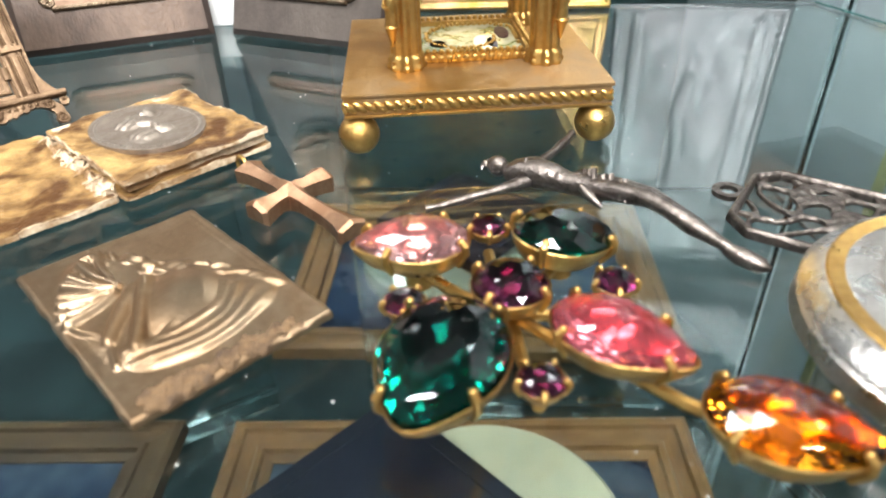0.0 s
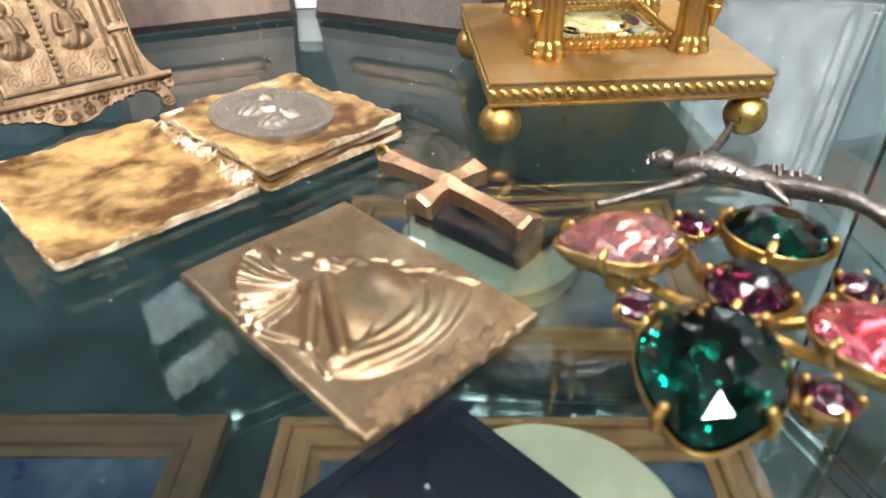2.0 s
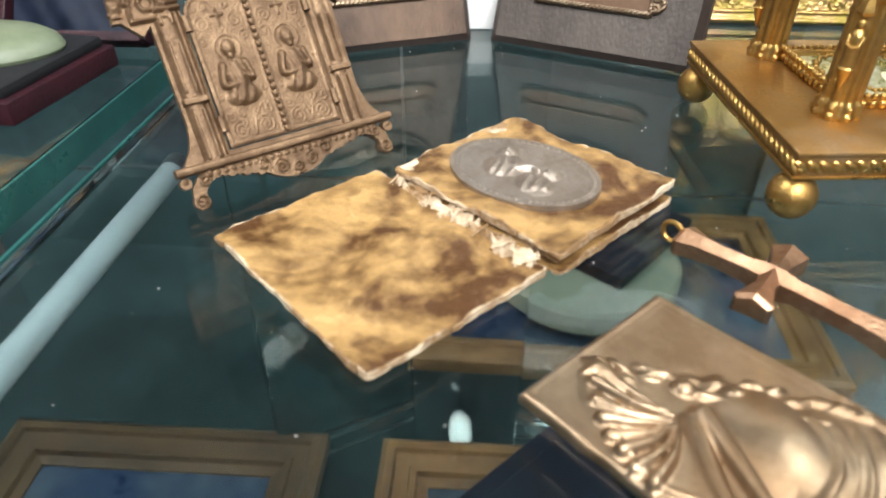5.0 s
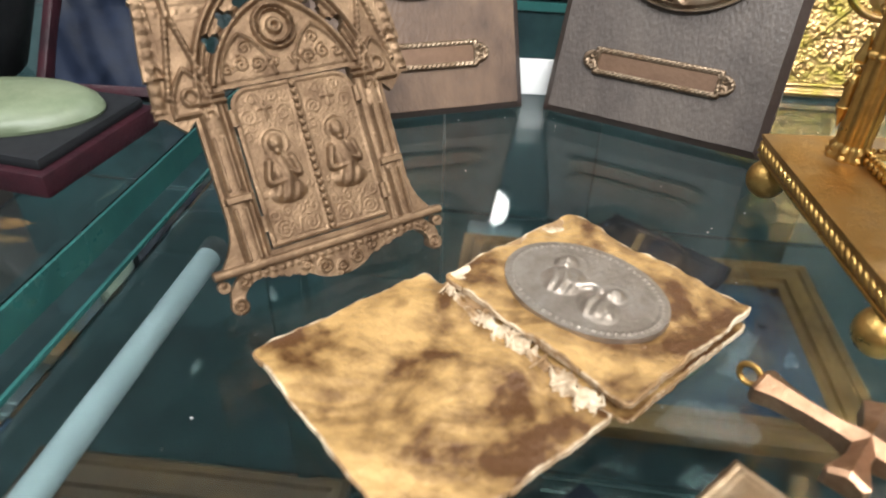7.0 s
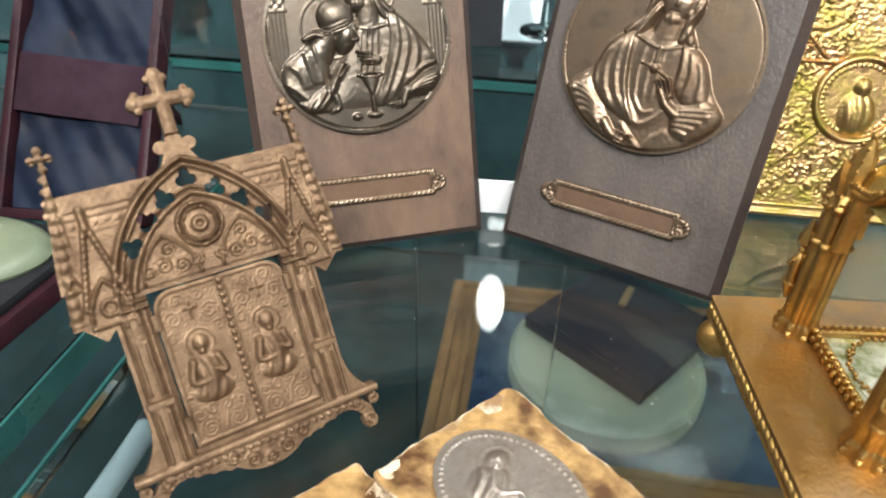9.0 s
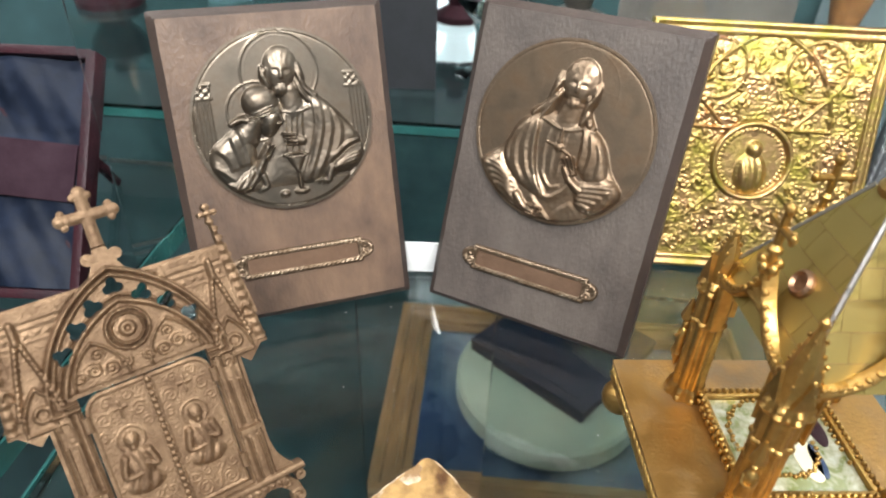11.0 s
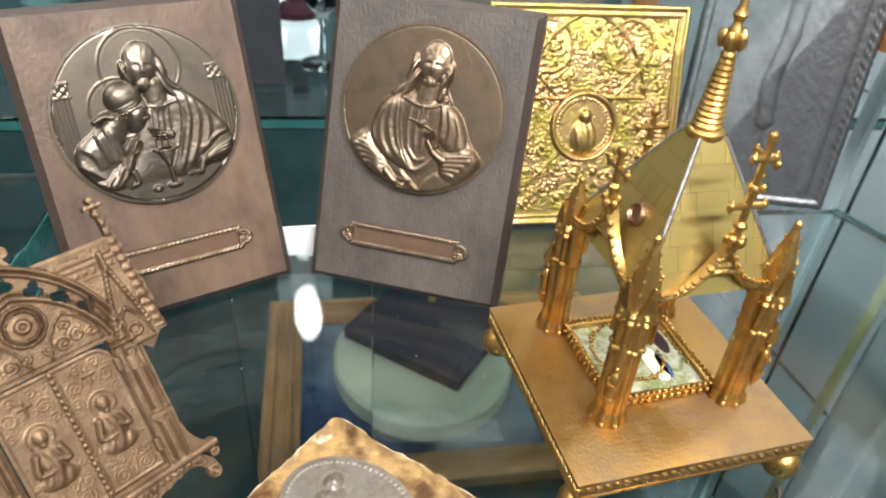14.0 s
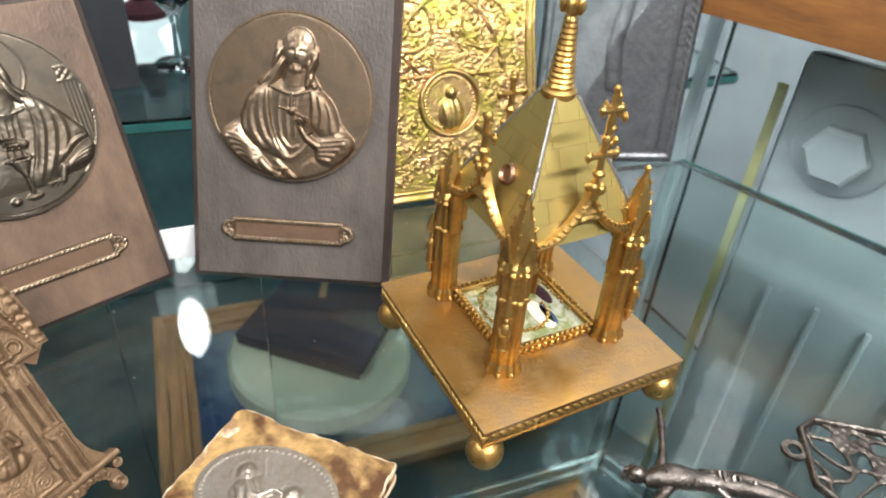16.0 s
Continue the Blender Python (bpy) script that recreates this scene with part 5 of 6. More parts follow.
        # the sloping end of each course, up to the hip
        for r in range(rows):
            v0, v1 = length * r / rows + 0.07, length * (r + 1) / rows - 0.07
            w0, w1 = R0 + (R1 - R0) * v0 / length, R0 + (R1 - R0) * v1 / length
            inner = w1 - 0.16
            for s in (-1, 1):
                bm = prism(bmesh.new(), [(s * u, v) for u, v in ((inner, v0), (w0, v0), (w1, v1), (inner, v1))], -0.3, 0.1)
                part("roof_stone", bm, GOLD_ROOF, roof, "", turn @ pose(0, -R0 * MM, Z0 * MM, math.degrees(slope), 0, 0), smooth=0)
    for k in range(4):
        bm = tube(bmesh.new(), [(R0, -R0, Z0), (R1, -R1, Z1)], [0.55, 0.45], 6)
        part("hip_ridge", bm, SILVER, roof, "bright edge strip", Matrix.Rotation(radians(90 * k), 4, "Z"))
    # small round window on one roof side
    bm = lathe(bmesh.new(), [(2.6, -1.4), (2.6, 0.8), (2.0, 1.4), (1.5, 0.6), (0, 0.2)], 20, Matrix.Rotation(radians(-90), 4, "Z") @ T(2.0, -11.8, 61) @ T(0, 0, 0, 64, 0, 0))
    part("roof_boss", bm, COPPER, roof, "round boss on the roof side")
    prof = [(3.6, 77.6), (4.0, 78.2), (4.0, 79.2), (3.4, 79.8)]
    for k in range(13):
        r = 3.3 - 0.145 * k
        prof += [(r * 0.88, 80.0 + 1.16 * k), (r, 80.5 + 1.16 * k), (r * 0.88, 81.1 + 1.16 * k)]
    prof += [(1.0, 95.4), (1.8, 96.4), (1.9, 98.4), (1.1, 99.8), (0.8, 100.8), (1.5, 102.2), (0.8, 103.6), (0.7, 108)]
    spire = part("spire", lathe(bmesh.new(), prof, 16), GOLD, ob, "ringed brass spire", at)
    for a in range(5):
        t = 2 * math.pi * a / 5
        part("leaf", ball(bmesh.new(), 1.9 * math.cos(t), 1.9 * math.sin(t), 97.6, 1.1, 1.1, 1.9, seg=8), GOLD, spire)
    bm = tube(bmesh.new(), [(-4, 0, 109), (4, 0, 109)], 0.8, 8)
    tube(bm, [(0, 0, 105), (0, 0, 114)], 0.8, 8)
    part("cross", bm, GOLD, spire, "small brass cross")
    # inner frame with a painted enamel picture
    for k in range(4):
        bm = box(bmesh.new(), 26, 1.6, 2.4, T(0, -13.4, 15.8), 0.3)
        for j in range(17):
            ball(bm, -12.6 + 25.2 * j / 16, -14.0, 17.2, 0.72, seg=6)
        for j in range(13):
            ball(bm, -12.0 + 24 * j / 12, -14.4, 15.6, 0.9, 0.6, 0.9, seg=6)
        part("inner_rim", bm, GOLD, ob, "beaded inner rim", at @ Matrix.Rotation(radians(90 * k), 4, "Z"))
    part("enamel_picture", box(bmesh.new(), 25, 25, 0.8, T(0, 0, 15.4), 0.1), ENAMEL, ob, "small painted enamel picture with blue, green and white", at)
    for x, y, rx, ry, mat in ((-7, -2, 4.2, 6.5, ENAMEL), (3.5, -4, 2.6, 6.0, CREAM), (5.4, -4.6, 1.4, 4.6, PICTURE), (-8, -5, 2.4, 4.0, JADE), (9.0, 4, 1.8, 5.0, BURGUNDY)):
        part("painted_figure", lathe(bmesh.new(), [(1, 0), (1, 0.2), (0.9, 0.28)], 20, T(x, y, 15.8), rx, ry), mat, ob, "painted patch", at)
    bm = bmesh.new()
    for k in range(60):
        a = k * 2.399
        q = 5 + 7 * ((k * 37) % 60) / 60
        ball(bm, max(-12, min(12, q * 1.3 * math.cos(a))), max(-12, min(12, q * 1.3 * math.sin(a))), 16.1, 0.55, seg=6)
    tagged(part("gilt_bead", bm, GOLD, ob, "gilt beads round the picture", at), kind="stuff")
    return ob


# ---- book with an oval medal ----
def book():
    ob = thing("prayer_book", P(-99.4, 141.6, 0.5, 0, 0, -43.5), "small open prayer book with worn gilded brown covers", "book")

    def rough(x, y, cx, cy, hx, hy, seed):
        return sd_box(x, y, cx, cy, hx, hy, 0, 1.2) + 0.12 * np.sin(x * 0.47 + 3 * np.sin(y * 0.31 + seed) + seed) + 0.09 * np.sin(x * 1.1 + 2 * np.sin(y * 0.9) + 2 * seed)

    def crumple(x, y, s):
        return 0.45 * np.sin(x * 0.33 + 1.2 * np.sin(y * 0.21 + s)) + 0.25 * np.sin(y * 0.5 + x * 0.22 + s) + 0.1 * np.sin(x * 1.7) * np.sin(y * 1.4)

    def cover(name, cx, cy, hx, hy, seed, m, label):
        c = slab(name, lambda x, y: rough(x, y, cx, cy, hx, hy, seed) + 0.35, lambda x, y: 0.75 + crumple(x, y, seed), (cx - hx - 1, cx + hx + 1, cy - hy - 1, cy + hy + 1), 0.6, 0.0, LEATHER, ob, label, m)
        slab("worn_edge", lambda x, y: np.maximum(rough(x, y, cx, cy, hx, hy, seed), -(rough(x, y, cx, cy, hx, hy, seed) + 0.45)),
             lambda x, y: 0.62 + crumple(x, y, seed) + 0.12 * np.sin(x * 1.1 + 2 * np.sin(y * 0.8)), (cx - hx - 1, cx + hx + 1, cy - hy - 1, cy + hy + 1), 0.4, 0.35, WORN_EDGE, c, "frayed cream edge", None)
        return c

    # open cover lying flat
    cover("open_cover", 0, 0, 23.4, 18.6, 0.3, T(0, 0, 0.0004), "open cover with mottled gold and brown")
    # the body of the book and its top cover, turned a little
    mbody = P(3.0, 36.2, 0) @ pose(0, 0, 0, 0, 0, 2.0)
    cover("lower_cover", 0, 0, 21.6, 17.6, 1.7, mbody @ T(0, 0, 0.0006), "lower cover with mottled gold and brown")
    bm = box(bmesh.new(), 41.0, 33.0, 2.2, T(-0.6, 0.3, 2.4), 0.5)
    part("page_block", bm, WORN_EDGE, ob, "brittle cream page block", mbody)
    top = cover("top_cover", 0, 0, 21.4, 17.4, 2.9, mbody @ T(0, 0, 0.0036, 0.5, -1.6, 0), "top cover with mottled gold and brown")
    def torn(x, y):
        return sd_box(x, y, 3.0, 17.8, 18.5, 1.5) + 0.7 * np.sin(x * 0.9 + 2 * np.sin(x * 0.37)) + 0.5 * np.sin(x * 2.3 + y * 0.8) + 0.3 * np.sin(x * 4.9)

    slab("torn_spine", torn, lambda x, y: 1.7 + 0.42 * (y - 17.0) * np.clip((20.5 - y) / 3, 0, 1) + 0.45 * np.sin(y * 3.0 + 1.5 * np.sin(x * 0.5)) + 0.3 * np.sin(x * 1.3 + 2 * np.sin(y * 1.1)) + 0.15 * np.sin(x * 4 + y * 5),
         (-20, 26, 12, 22), 0.35, 1.0, WORN_EDGE, ob, "torn layered cream and brown spine")
    rnd = random.Random(4)
    bm = bmesh.new()
    for k in range(7):
        u = -15 + 34 * k / 6 + rnd.uniform(-1, 1)
        tube(bm, [(u, 16.6 + rnd.uniform(-1.6, 1), 1.8), (u + rnd.uniform(-2.5, 2.5), 18.0, 2.6 + rnd.uniform(-0.3, 0.5)), (u + rnd.uniform(-3, 3), 19.6 + rnd.uniform(-0.6, 1.2), 2.8)], [0.15, 0.3, 0.1], 6)
    tagged(part("frayed_thread", bm, WORN_EDGE, ob, "frayed cream shreds"), kind="stuff")
    def oval(x, y):
        return sd_ellipse(x, y, 0, 0, 16.2, 12.0, 0)

    def height(x, y):
        d = oval(x, y)
        h = 0.15 + 0.3 * np.clip(-d / 5, 0, 1) + 0.05 * np.sin(x * 0.8 + y) * np.sin(y * 0.9)
        h = np.maximum(h, bump(abs(d + 0.5), 0.5, 0.45))
        h = np.maximum(h, 0.2 + bead_ring(x, y, 0, 0, 14.8, 10.7, 66, 0.55, 0.6))
        f = smax(mound(x, y, -6.6, 3.0, 2.3, 2.6, 1.4, 25), mound(x, y, -3.6, -1.4, 4.4, 4.6, 1.0, 25), 0.2)
        f = smax(f, smax(mound(x, y, 5.6, 1.2, 2.1, 2.4, 1.4, -20), mound(x, y, 5.6, -3.4, 4.6, 3.6, 1.0, -20), 0.2), 0.2)
        on = np.clip(f * 2, 0, 1)
        f = f + on * pleats(x, y, [(-6.0, 1.0), (-3.4, -2.0), (-1.4, -6.0)], 3.4, 3.2, 0.55) + on * pleats(x, y, [(5.4, -0.6), (5.6, -3.6), (7.2, -6.0)], 3.6, 3.2, 0.55)
        f = smax(f, limb(x, y, [(-5.0, -0.6), (-1.2, -1.6), (1.2, 0.8), (3.2, 0.6)], 0.9, 0.6, 1.3), 0.15)
        f = smax(f, face(x, y, -6.4, 3.2, 2.0, 25, 1.5), 0.1)
        f = smax(f, face(x, y, 5.5, 1.4, 1.8, -18, 1.4), 0.1)
        h = smax(h, 0.4 + f, 0.12)
        return np.maximum(h, 0.35 + bump(abs(np.hypot(x + 6.4, y - 3.0) - 3.7), 0.3, 0.3) + bump(abs(np.hypot(x - 5.5, y - 1.3) - 3.3), 0.3, 0.3))

    slab("oval_medal", oval, height, (-17, 17, -12.6, 12.6), 0.26, 0.6, OVAL_GREY, top, "oval dull grey metal medal with two figures", T(-0.0012, -0.0010, 0.0011, 0, 0, 2))


# ---- bronze relief ----
def bronze_relief():
    ob = thing("bronze_relief_plaque", P(-46.9, 107.0, 1.6, 0, 0, -43.0), "small pale bronze plaque with a draped figure in relief", "relief plaque")
    W, H = 45.6, 32.2

    def height(x, y):
        d = sd_box(x, y, 0, 0, W / 2, H / 2)
        h = 0.15 * np.sin(x * 0.25) + 0.5 * ridge(abs(d + 0.7), 0.7, 1)
        h = np.maximum(h, 0.35 * (sd_box(x, y, 0, 0, W / 2 - 2.2, H / 2 - 2.2) > 0))
        f = body_of(x, y, [(-20, -7.5), (-17.5, -2.5), (-9, 4.6), (-1, 9.4), (8, 14.2), (13.5, 12), (16.5, 4), (17, -4), (14, -11), (8, -14), (-2, -14.4), (-10, -13.6), (-17, -11)], 2.6, 1.3)
        on = np.clip(f, 0, 1)
        f = smax(f, dome(x, y, 3.8, 1.0, 10.4, 7.4, 4.2, -26, 0.62), 0.6)
        for k in range(4):
            f = f + on * crease(x, y, [(3 + 2.8 * k, 9.2 + 1.1 * k), (10.0 + 2.0 * k, 4.6 - 0.2 * k), (11.6 + 1.7 * k, -3.0), (8.4 + 2.0 * k, -10.4 - 0.6 * k)], 2.7, 1.3 - 0.15 * k, -1)
        f = smax(f, limb(x, y, [(-4.4, -1.6), (2.0, -5.0), (10.2, -9.4)], 2.0, 1.3, 4.0), 1.0)
        f = smax(f, limb(x, y, [(-4.8, -3.4), (0.6, -8.0), (5.4, -11.6)], 1.8, 1.3, 3.0), 1.0)
        f = smax(f, limb(x, y, [(9.0, -3.0), (10.6, -6.4), (9.8, -10.6)], 1.0, 1.6, 2.6), 1.0)
        for k in range(8):
            t, l = radians(176 + 15.5 * k), (14.0, 12.2, 10.8, 9.8, 9.4, 9.2, 9.6, 10.0)[k]
            tip = (-5.4 + l * math.cos(t), -4.7 + l * math.sin(t))
            mid = (-5.4 + 0.55 * l * math.cos(t + 0.12), -4.7 + 0.55 * l * math.sin(t + 0.12))
            f = np.maximum(f, limb(x, y, [(-5.4 + 1.2 * math.cos(t), -4.7 + 1.2 * math.sin(t)), mid, tip], 0.35, 1.25, 2.4 + 0.5 * (k % 2)))
        f = smax(f, fold(x, y, [(-9, -12.6), (-2, -14.2), (4, -11.8), (11, -12.8)], 1.0, 2.0), 0.3)
        rnd = random.Random(5)
        for k in range(30):
            t = k / 29
            cx, cy = -19 + 28 * t + rnd.uniform(-0.9, 0.9), -5.6 + 18.6 * t + 1.4 * math.sin(3.1 * t) + rnd.uniform(-1.3, 1.3)
            f = smax(f, mound(x, y, cx, cy, rnd.uniform(1.8, 3.2), rnd.uniform(0.7, 1.2), rnd.uniform(1.5, 2.4), rnd.uniform(-20, 80)), 0.7)
        f = smax(f, mound(x, y, -8.5, 0.8, 2.3, 1.9, 3.3, 30), 0.3)
        f = smax(f, mound(x, y, -3.4, 4.4, 2.4, 2.0, 3.3, 10), 0.3)
        f = smax(f, limb(x, y, [(-6.4, 1.4), (0.0, 4.4), (7.0, 8.6)], 0.9, 0.6, 2.6), 0.3)
        h = smax(h, 0.68 * f, 0.4)
        strip = np.clip((x - W / 2 + 6.0) / 0.6, 0, 1)
        h = np.maximum(h, strip * (0.35 + 0.12 * np.sin(y * 0.43 + 1) + 0.06 * np.sin(y * 1.13 + x * 0.8)))
        return h * np.clip(-d / 0.5, 0, 1) + 0.25 * np.sin(x * 0.12 + 0.5) * np.sin(y * 0.15)

    slab("plate", lambda x, y: sd_box(x, y, 0, 0, W / 2, H / 2, 0, 0.4) + 0.10 * np.sin(x * 0.6 + y * 0.4) + 0.08 * np.sin(y * 1.7 + x), height, (-W / 2 - 0.3, W / 2 + 0.3, -H / 2 - 0.3, H / 2 + 0.3), 0.26, 1.0, BRONZE, ob)
    def crust(x, y):
        return sd_box(x, y, W / 2 - 1.9, -1.5, 1.8, H / 2 - 3.4) + 0.5 * np.sin(y * 0.9 + 2 * np.sin(y * 0.37)) + 0.3 * np.sin(x * 2.3 + y * 2.1)

    slab("crusted_edge", crust, lambda x, y: 0.9 + 0.35 * np.sin(x * 1.9 + 2 * np.sin(y * 0.7)) * np.sin(y * 1.5) + 0.25 * np.sin(x * 4.1 + y * 3.3) * np.sin(y * 4.7) - 0.4 * np.clip(crust(x, y) + 0.6, 0, 1),
         (W / 2 - 5, W / 2 + 0.8, -H / 2, H / 2), 0.22, 0.2, CRUST, ob, "rough crusted brown edge")


# ---- cross pendant ----
def cross_pendant():
    ob = thing("copper_cross", P(-34.0, 138.6, 2.6, 0, 0, -42.5), "small reddish copper cross with flared ends and ring", "cross")

    def arm(pts):
        bm = bmesh.new()
        rings = []
        for u, half, t in pts:
            rings.append([bm.verts.new((u, s * half, z * t)) for s, z in ((-1, -1), (1, -1), (1, 0.5), (0, 1.15), (-1, 0.5))])
        for a, b in zip(rings, rings[1:]):
            for k in range(5):
                bm.faces.new((a[k], a[(k + 1) % 5], b[(k + 1) % 5], b[k]))
        bm.faces.new(rings[0][::-1])
        bm.faces.new(rings[-1])
        return bm

    part("long_bar", arm([(-16.6, 2.7, 1.4), (-15.8, 3.2, 1.9), (-13, 2.2, 1.8), (-9, 1.6, 1.7), (-4, 1.4, 1.9), (-1.6, 1.8, 2.4), (1.6, 1.8, 2.4), (4, 1.4, 1.9), (12, 1.6, 1.7), (16.5, 2.2, 1.8), (19.2, 3.1, 1.9), (20.0, 2.6, 1.4)]), COPPER, ob, smooth=20)
    part("cross_bar", arm([(-9.2, 2.4, 1.6), (-8.4, 3.0, 2.2), (-5.4, 2.0, 2.0), (-3.4, 1.5, 1.9), (-1.6, 1.7, 2.3), (1.6, 1.7, 2.3), (3.4, 1.5, 1.9), (5.4, 2.0, 2.0), (8.4, 3.0, 2.2), (9.2, 2.4, 1.6)]), COPPER, ob, "", Matrix.Rotation(radians(97), 4, "Z"), smooth=20)
    bm = bmesh.new()
    tube(bm, [(-18.2 + 1.9 * math.cos(a), 0, 0.2 + 1.9 * math.sin(a)) for a in np.linspace(0, 2 * math.pi, 17)], 0.5, 8)
    part("ring", bm, GOLD, ob, "brass hanging ring")


# ---- corpus, one plain casting ----
def corpus():
    bm = bmesh.new()
    tube(bm, [(8.6, 144.2, 4.2), (11, 143.5, 5.0), (14, 142.6, 5.4), (17.5, 141.3, 5.0), (20.5, 140.0, 4.4), (23.5, 138.6, 4.6), (27.0, 136.6, 4.6)], [1.7, 2.6, 3.2, 2.8, 2.2, 2.5, 2.6], 14)
    tube(bm, [(25, 137.0, 4.8), (29, 133.8, 5.9), (33.4, 129.4, 6.9), (36.0, 126.8, 6.4), (40.0, 123.6, 4.7), (43.4, 121.0, 3.6), (45.4, 119.4, 2.9)], [2.2, 2.1, 1.7, 1.5, 1.7, 1.2, 1.0], 12)
    tube(bm, [(25, 139.6, 4.2), (29.6, 136.8, 5.0), (34.6, 132.2, 5.9), (37.2, 129.2, 5.4), (41.0, 125.4, 3.8), (44.2, 122.0, 2.8), (45.8, 120.4, 2.4)], [2.1, 2.0, 1.6, 1.4, 1.6, 1.1, 1.0], 12)
    tube(bm, [(44.8, 119.8, 2.8), (47.0, 118.4, 2.0), (50.0, 116.4, 1.4), (51.4, 115.6, 1.2)], [1.1, 1.7, 1.5, 0.5], 10)
    tube(bm, [(12.8, 140.8, 4.6), (9.6, 139.4, 4.0), (5, 138.0, 3.3), (0.5, 136.8, 2.6), (-4.6, 135.4, 1.7), (-7.0, 134.8, 1.5)], [1.5, 1.2, 0.8, 1.0, 0.65, 0.9], 10)
    tube(bm, [(13.2, 144.8, 4.8), (15.6, 147.6, 4.9), (18.4, 151.6, 5.1), (20.8, 155.4, 5.3), (22.8, 159.0, 5.5), (23.6, 160.6, 5.6)], [1.5, 1.2, 0.8, 1.0, 0.65, 0.9], 10)
    ball(bm, 7.0, 145.6, 5.2, 2.3, 1.9, 2.2, pose(0, 0, 0, 0, 0, -25), 12)
    rnd = random.Random(3)
    for k in range(12):
        a = 2 * math.pi * k / 12
        tube(bm, [(6.0 + 1.9 * math.cos(a), 146.0 + 1.6 * math.sin(a), 5.4 + 0.9 * math.sin(2 * a)), (6.0 + 2.5 * math.cos(a + 0.4), 146.0 + 2.1 * math.sin(a + 0.4), 5.0 + rnd.uniform(-0.5, 0.8))], [0.55, 0.3], 6)
    for k in range(5):
        x, y = 12.4 + 1.5 * k, 143.0 - 0.7 * k
        tube(bm, [(x - 0.9, y - 2.3, 6.4), (x, y - 0.3, 8.2 - 0.35 * k), (x + 1.3, y + 2.0, 6.4)], [0.22, 0.34, 0.22], 6)
    for k in range(9):
        x, y = 22.6 + 0.85 * k, 140.6 - 0.75 * k
        tube(bm, [(x - 0.4, y + 1.6, 5.0), (x + 0.7 + 0.3 * (k % 2), y - 0.9, 7.0 + 0.5 * (k % 3)), (x + 0.4, y - 4.0, 5.2)], [0.5, 0.62, 0.4], 6)
    tube(bm, [(22.6, 136.4, 5.4), (24.0, 133.8, 4.6), (26.0, 132.4, 3.2)], [0.8, 1.0, 0.4], 8)
    ob = part("crucifix_figure", bm, SILVER_DARK, None, smooth=50)
    tagged(ob, "tarnished silver crucifix figure lying on the glass shelf", "figurine")


def openwork_pendant():
    ob = thing("openwork_pendant", P(74, 127, 1.4, 0, 0, -32), "octagonal dark pewter openwork pendant with a loop", "pendant")

    def octo(x, y):
        return np.maximum(sd_box(x, y, 0, 0, 24, 13.5), (abs(x) + abs(y) - 33.0) * 0.707)

    slab("rim", lambda x, y: np.maximum(octo(x, y), -(octo(x, y) + 1.5)), lambda x, y: 0.5 + ridge(abs(octo(x, y) + 0.75), 0.75, 0.9), (-25, 25, -14, 14), 0.3, 0.6, SILVER_DARK, ob, "narrow octagonal rim")
    slab("loop", lambda x, y: abs(sd_circle(x, y, -26.3, 1, 2.4)) - 0.7, lambda x, y: 0.5 + 0 * x, (-30, -23, -3, 5), 0.25, 0.5, SILVER_DARK, ob, "small hanging loop")

    def tracery(x, y):
        a = np.sin(x * 0.52 + 1.7 * np.sin(y * 0.43)) + np.cos(y * 0.55 + 1.9 * np.sin(x * 0.36 + 1))
        return np.maximum(abs(a) * 1.1 - 0.55, octo(x, y) + 1.3)

    slab("openwork", tracery, lambda x, y: 0.3 + 0.6 * np.clip(-tracery(x, y), 0, 0.6) + 0.15 * np.sin(x * 1.9) * np.sin(y * 2.3), (-24, 24, -13, 13), 0.3, 0.4, SILVER_DARK, ob, "fine pierced tracery")


def round_box():
    ob = thing("round_silver_box", P(73.5, 94, 0), "round silver box with a ringed lid", "box")
    part("body", lathe(bmesh.new(), [(0, 0), (18, 0), (24, 1.6), (26.5, 4.6), (26.0, 7.0), (25.2, 7.6), (0, 7.6)], 48), SILVER, ob, "rounded silver body")
    lid = part("lid", lathe(bmesh.new(), [(25.4, 7.7), (26.2, 8.4), (25.4, 9.6), (23, 11.0), (21.6, 10.8), (20, 11.8), (17, 12.2), (16, 11.7), (14, 12.6), (9, 13.0), (8, 12.6), (5, 13.4), (0, 13.6)], 48), SILVER, ob, "lid with raised rings")
    part("gilt_rim", lathe(bmesh.new(), [(22.8, 10.9), (23.3, 11.2), (23.0, 11.5), (22.5, 11.3)], 48), GOLD, lid, "thin gilt ring")


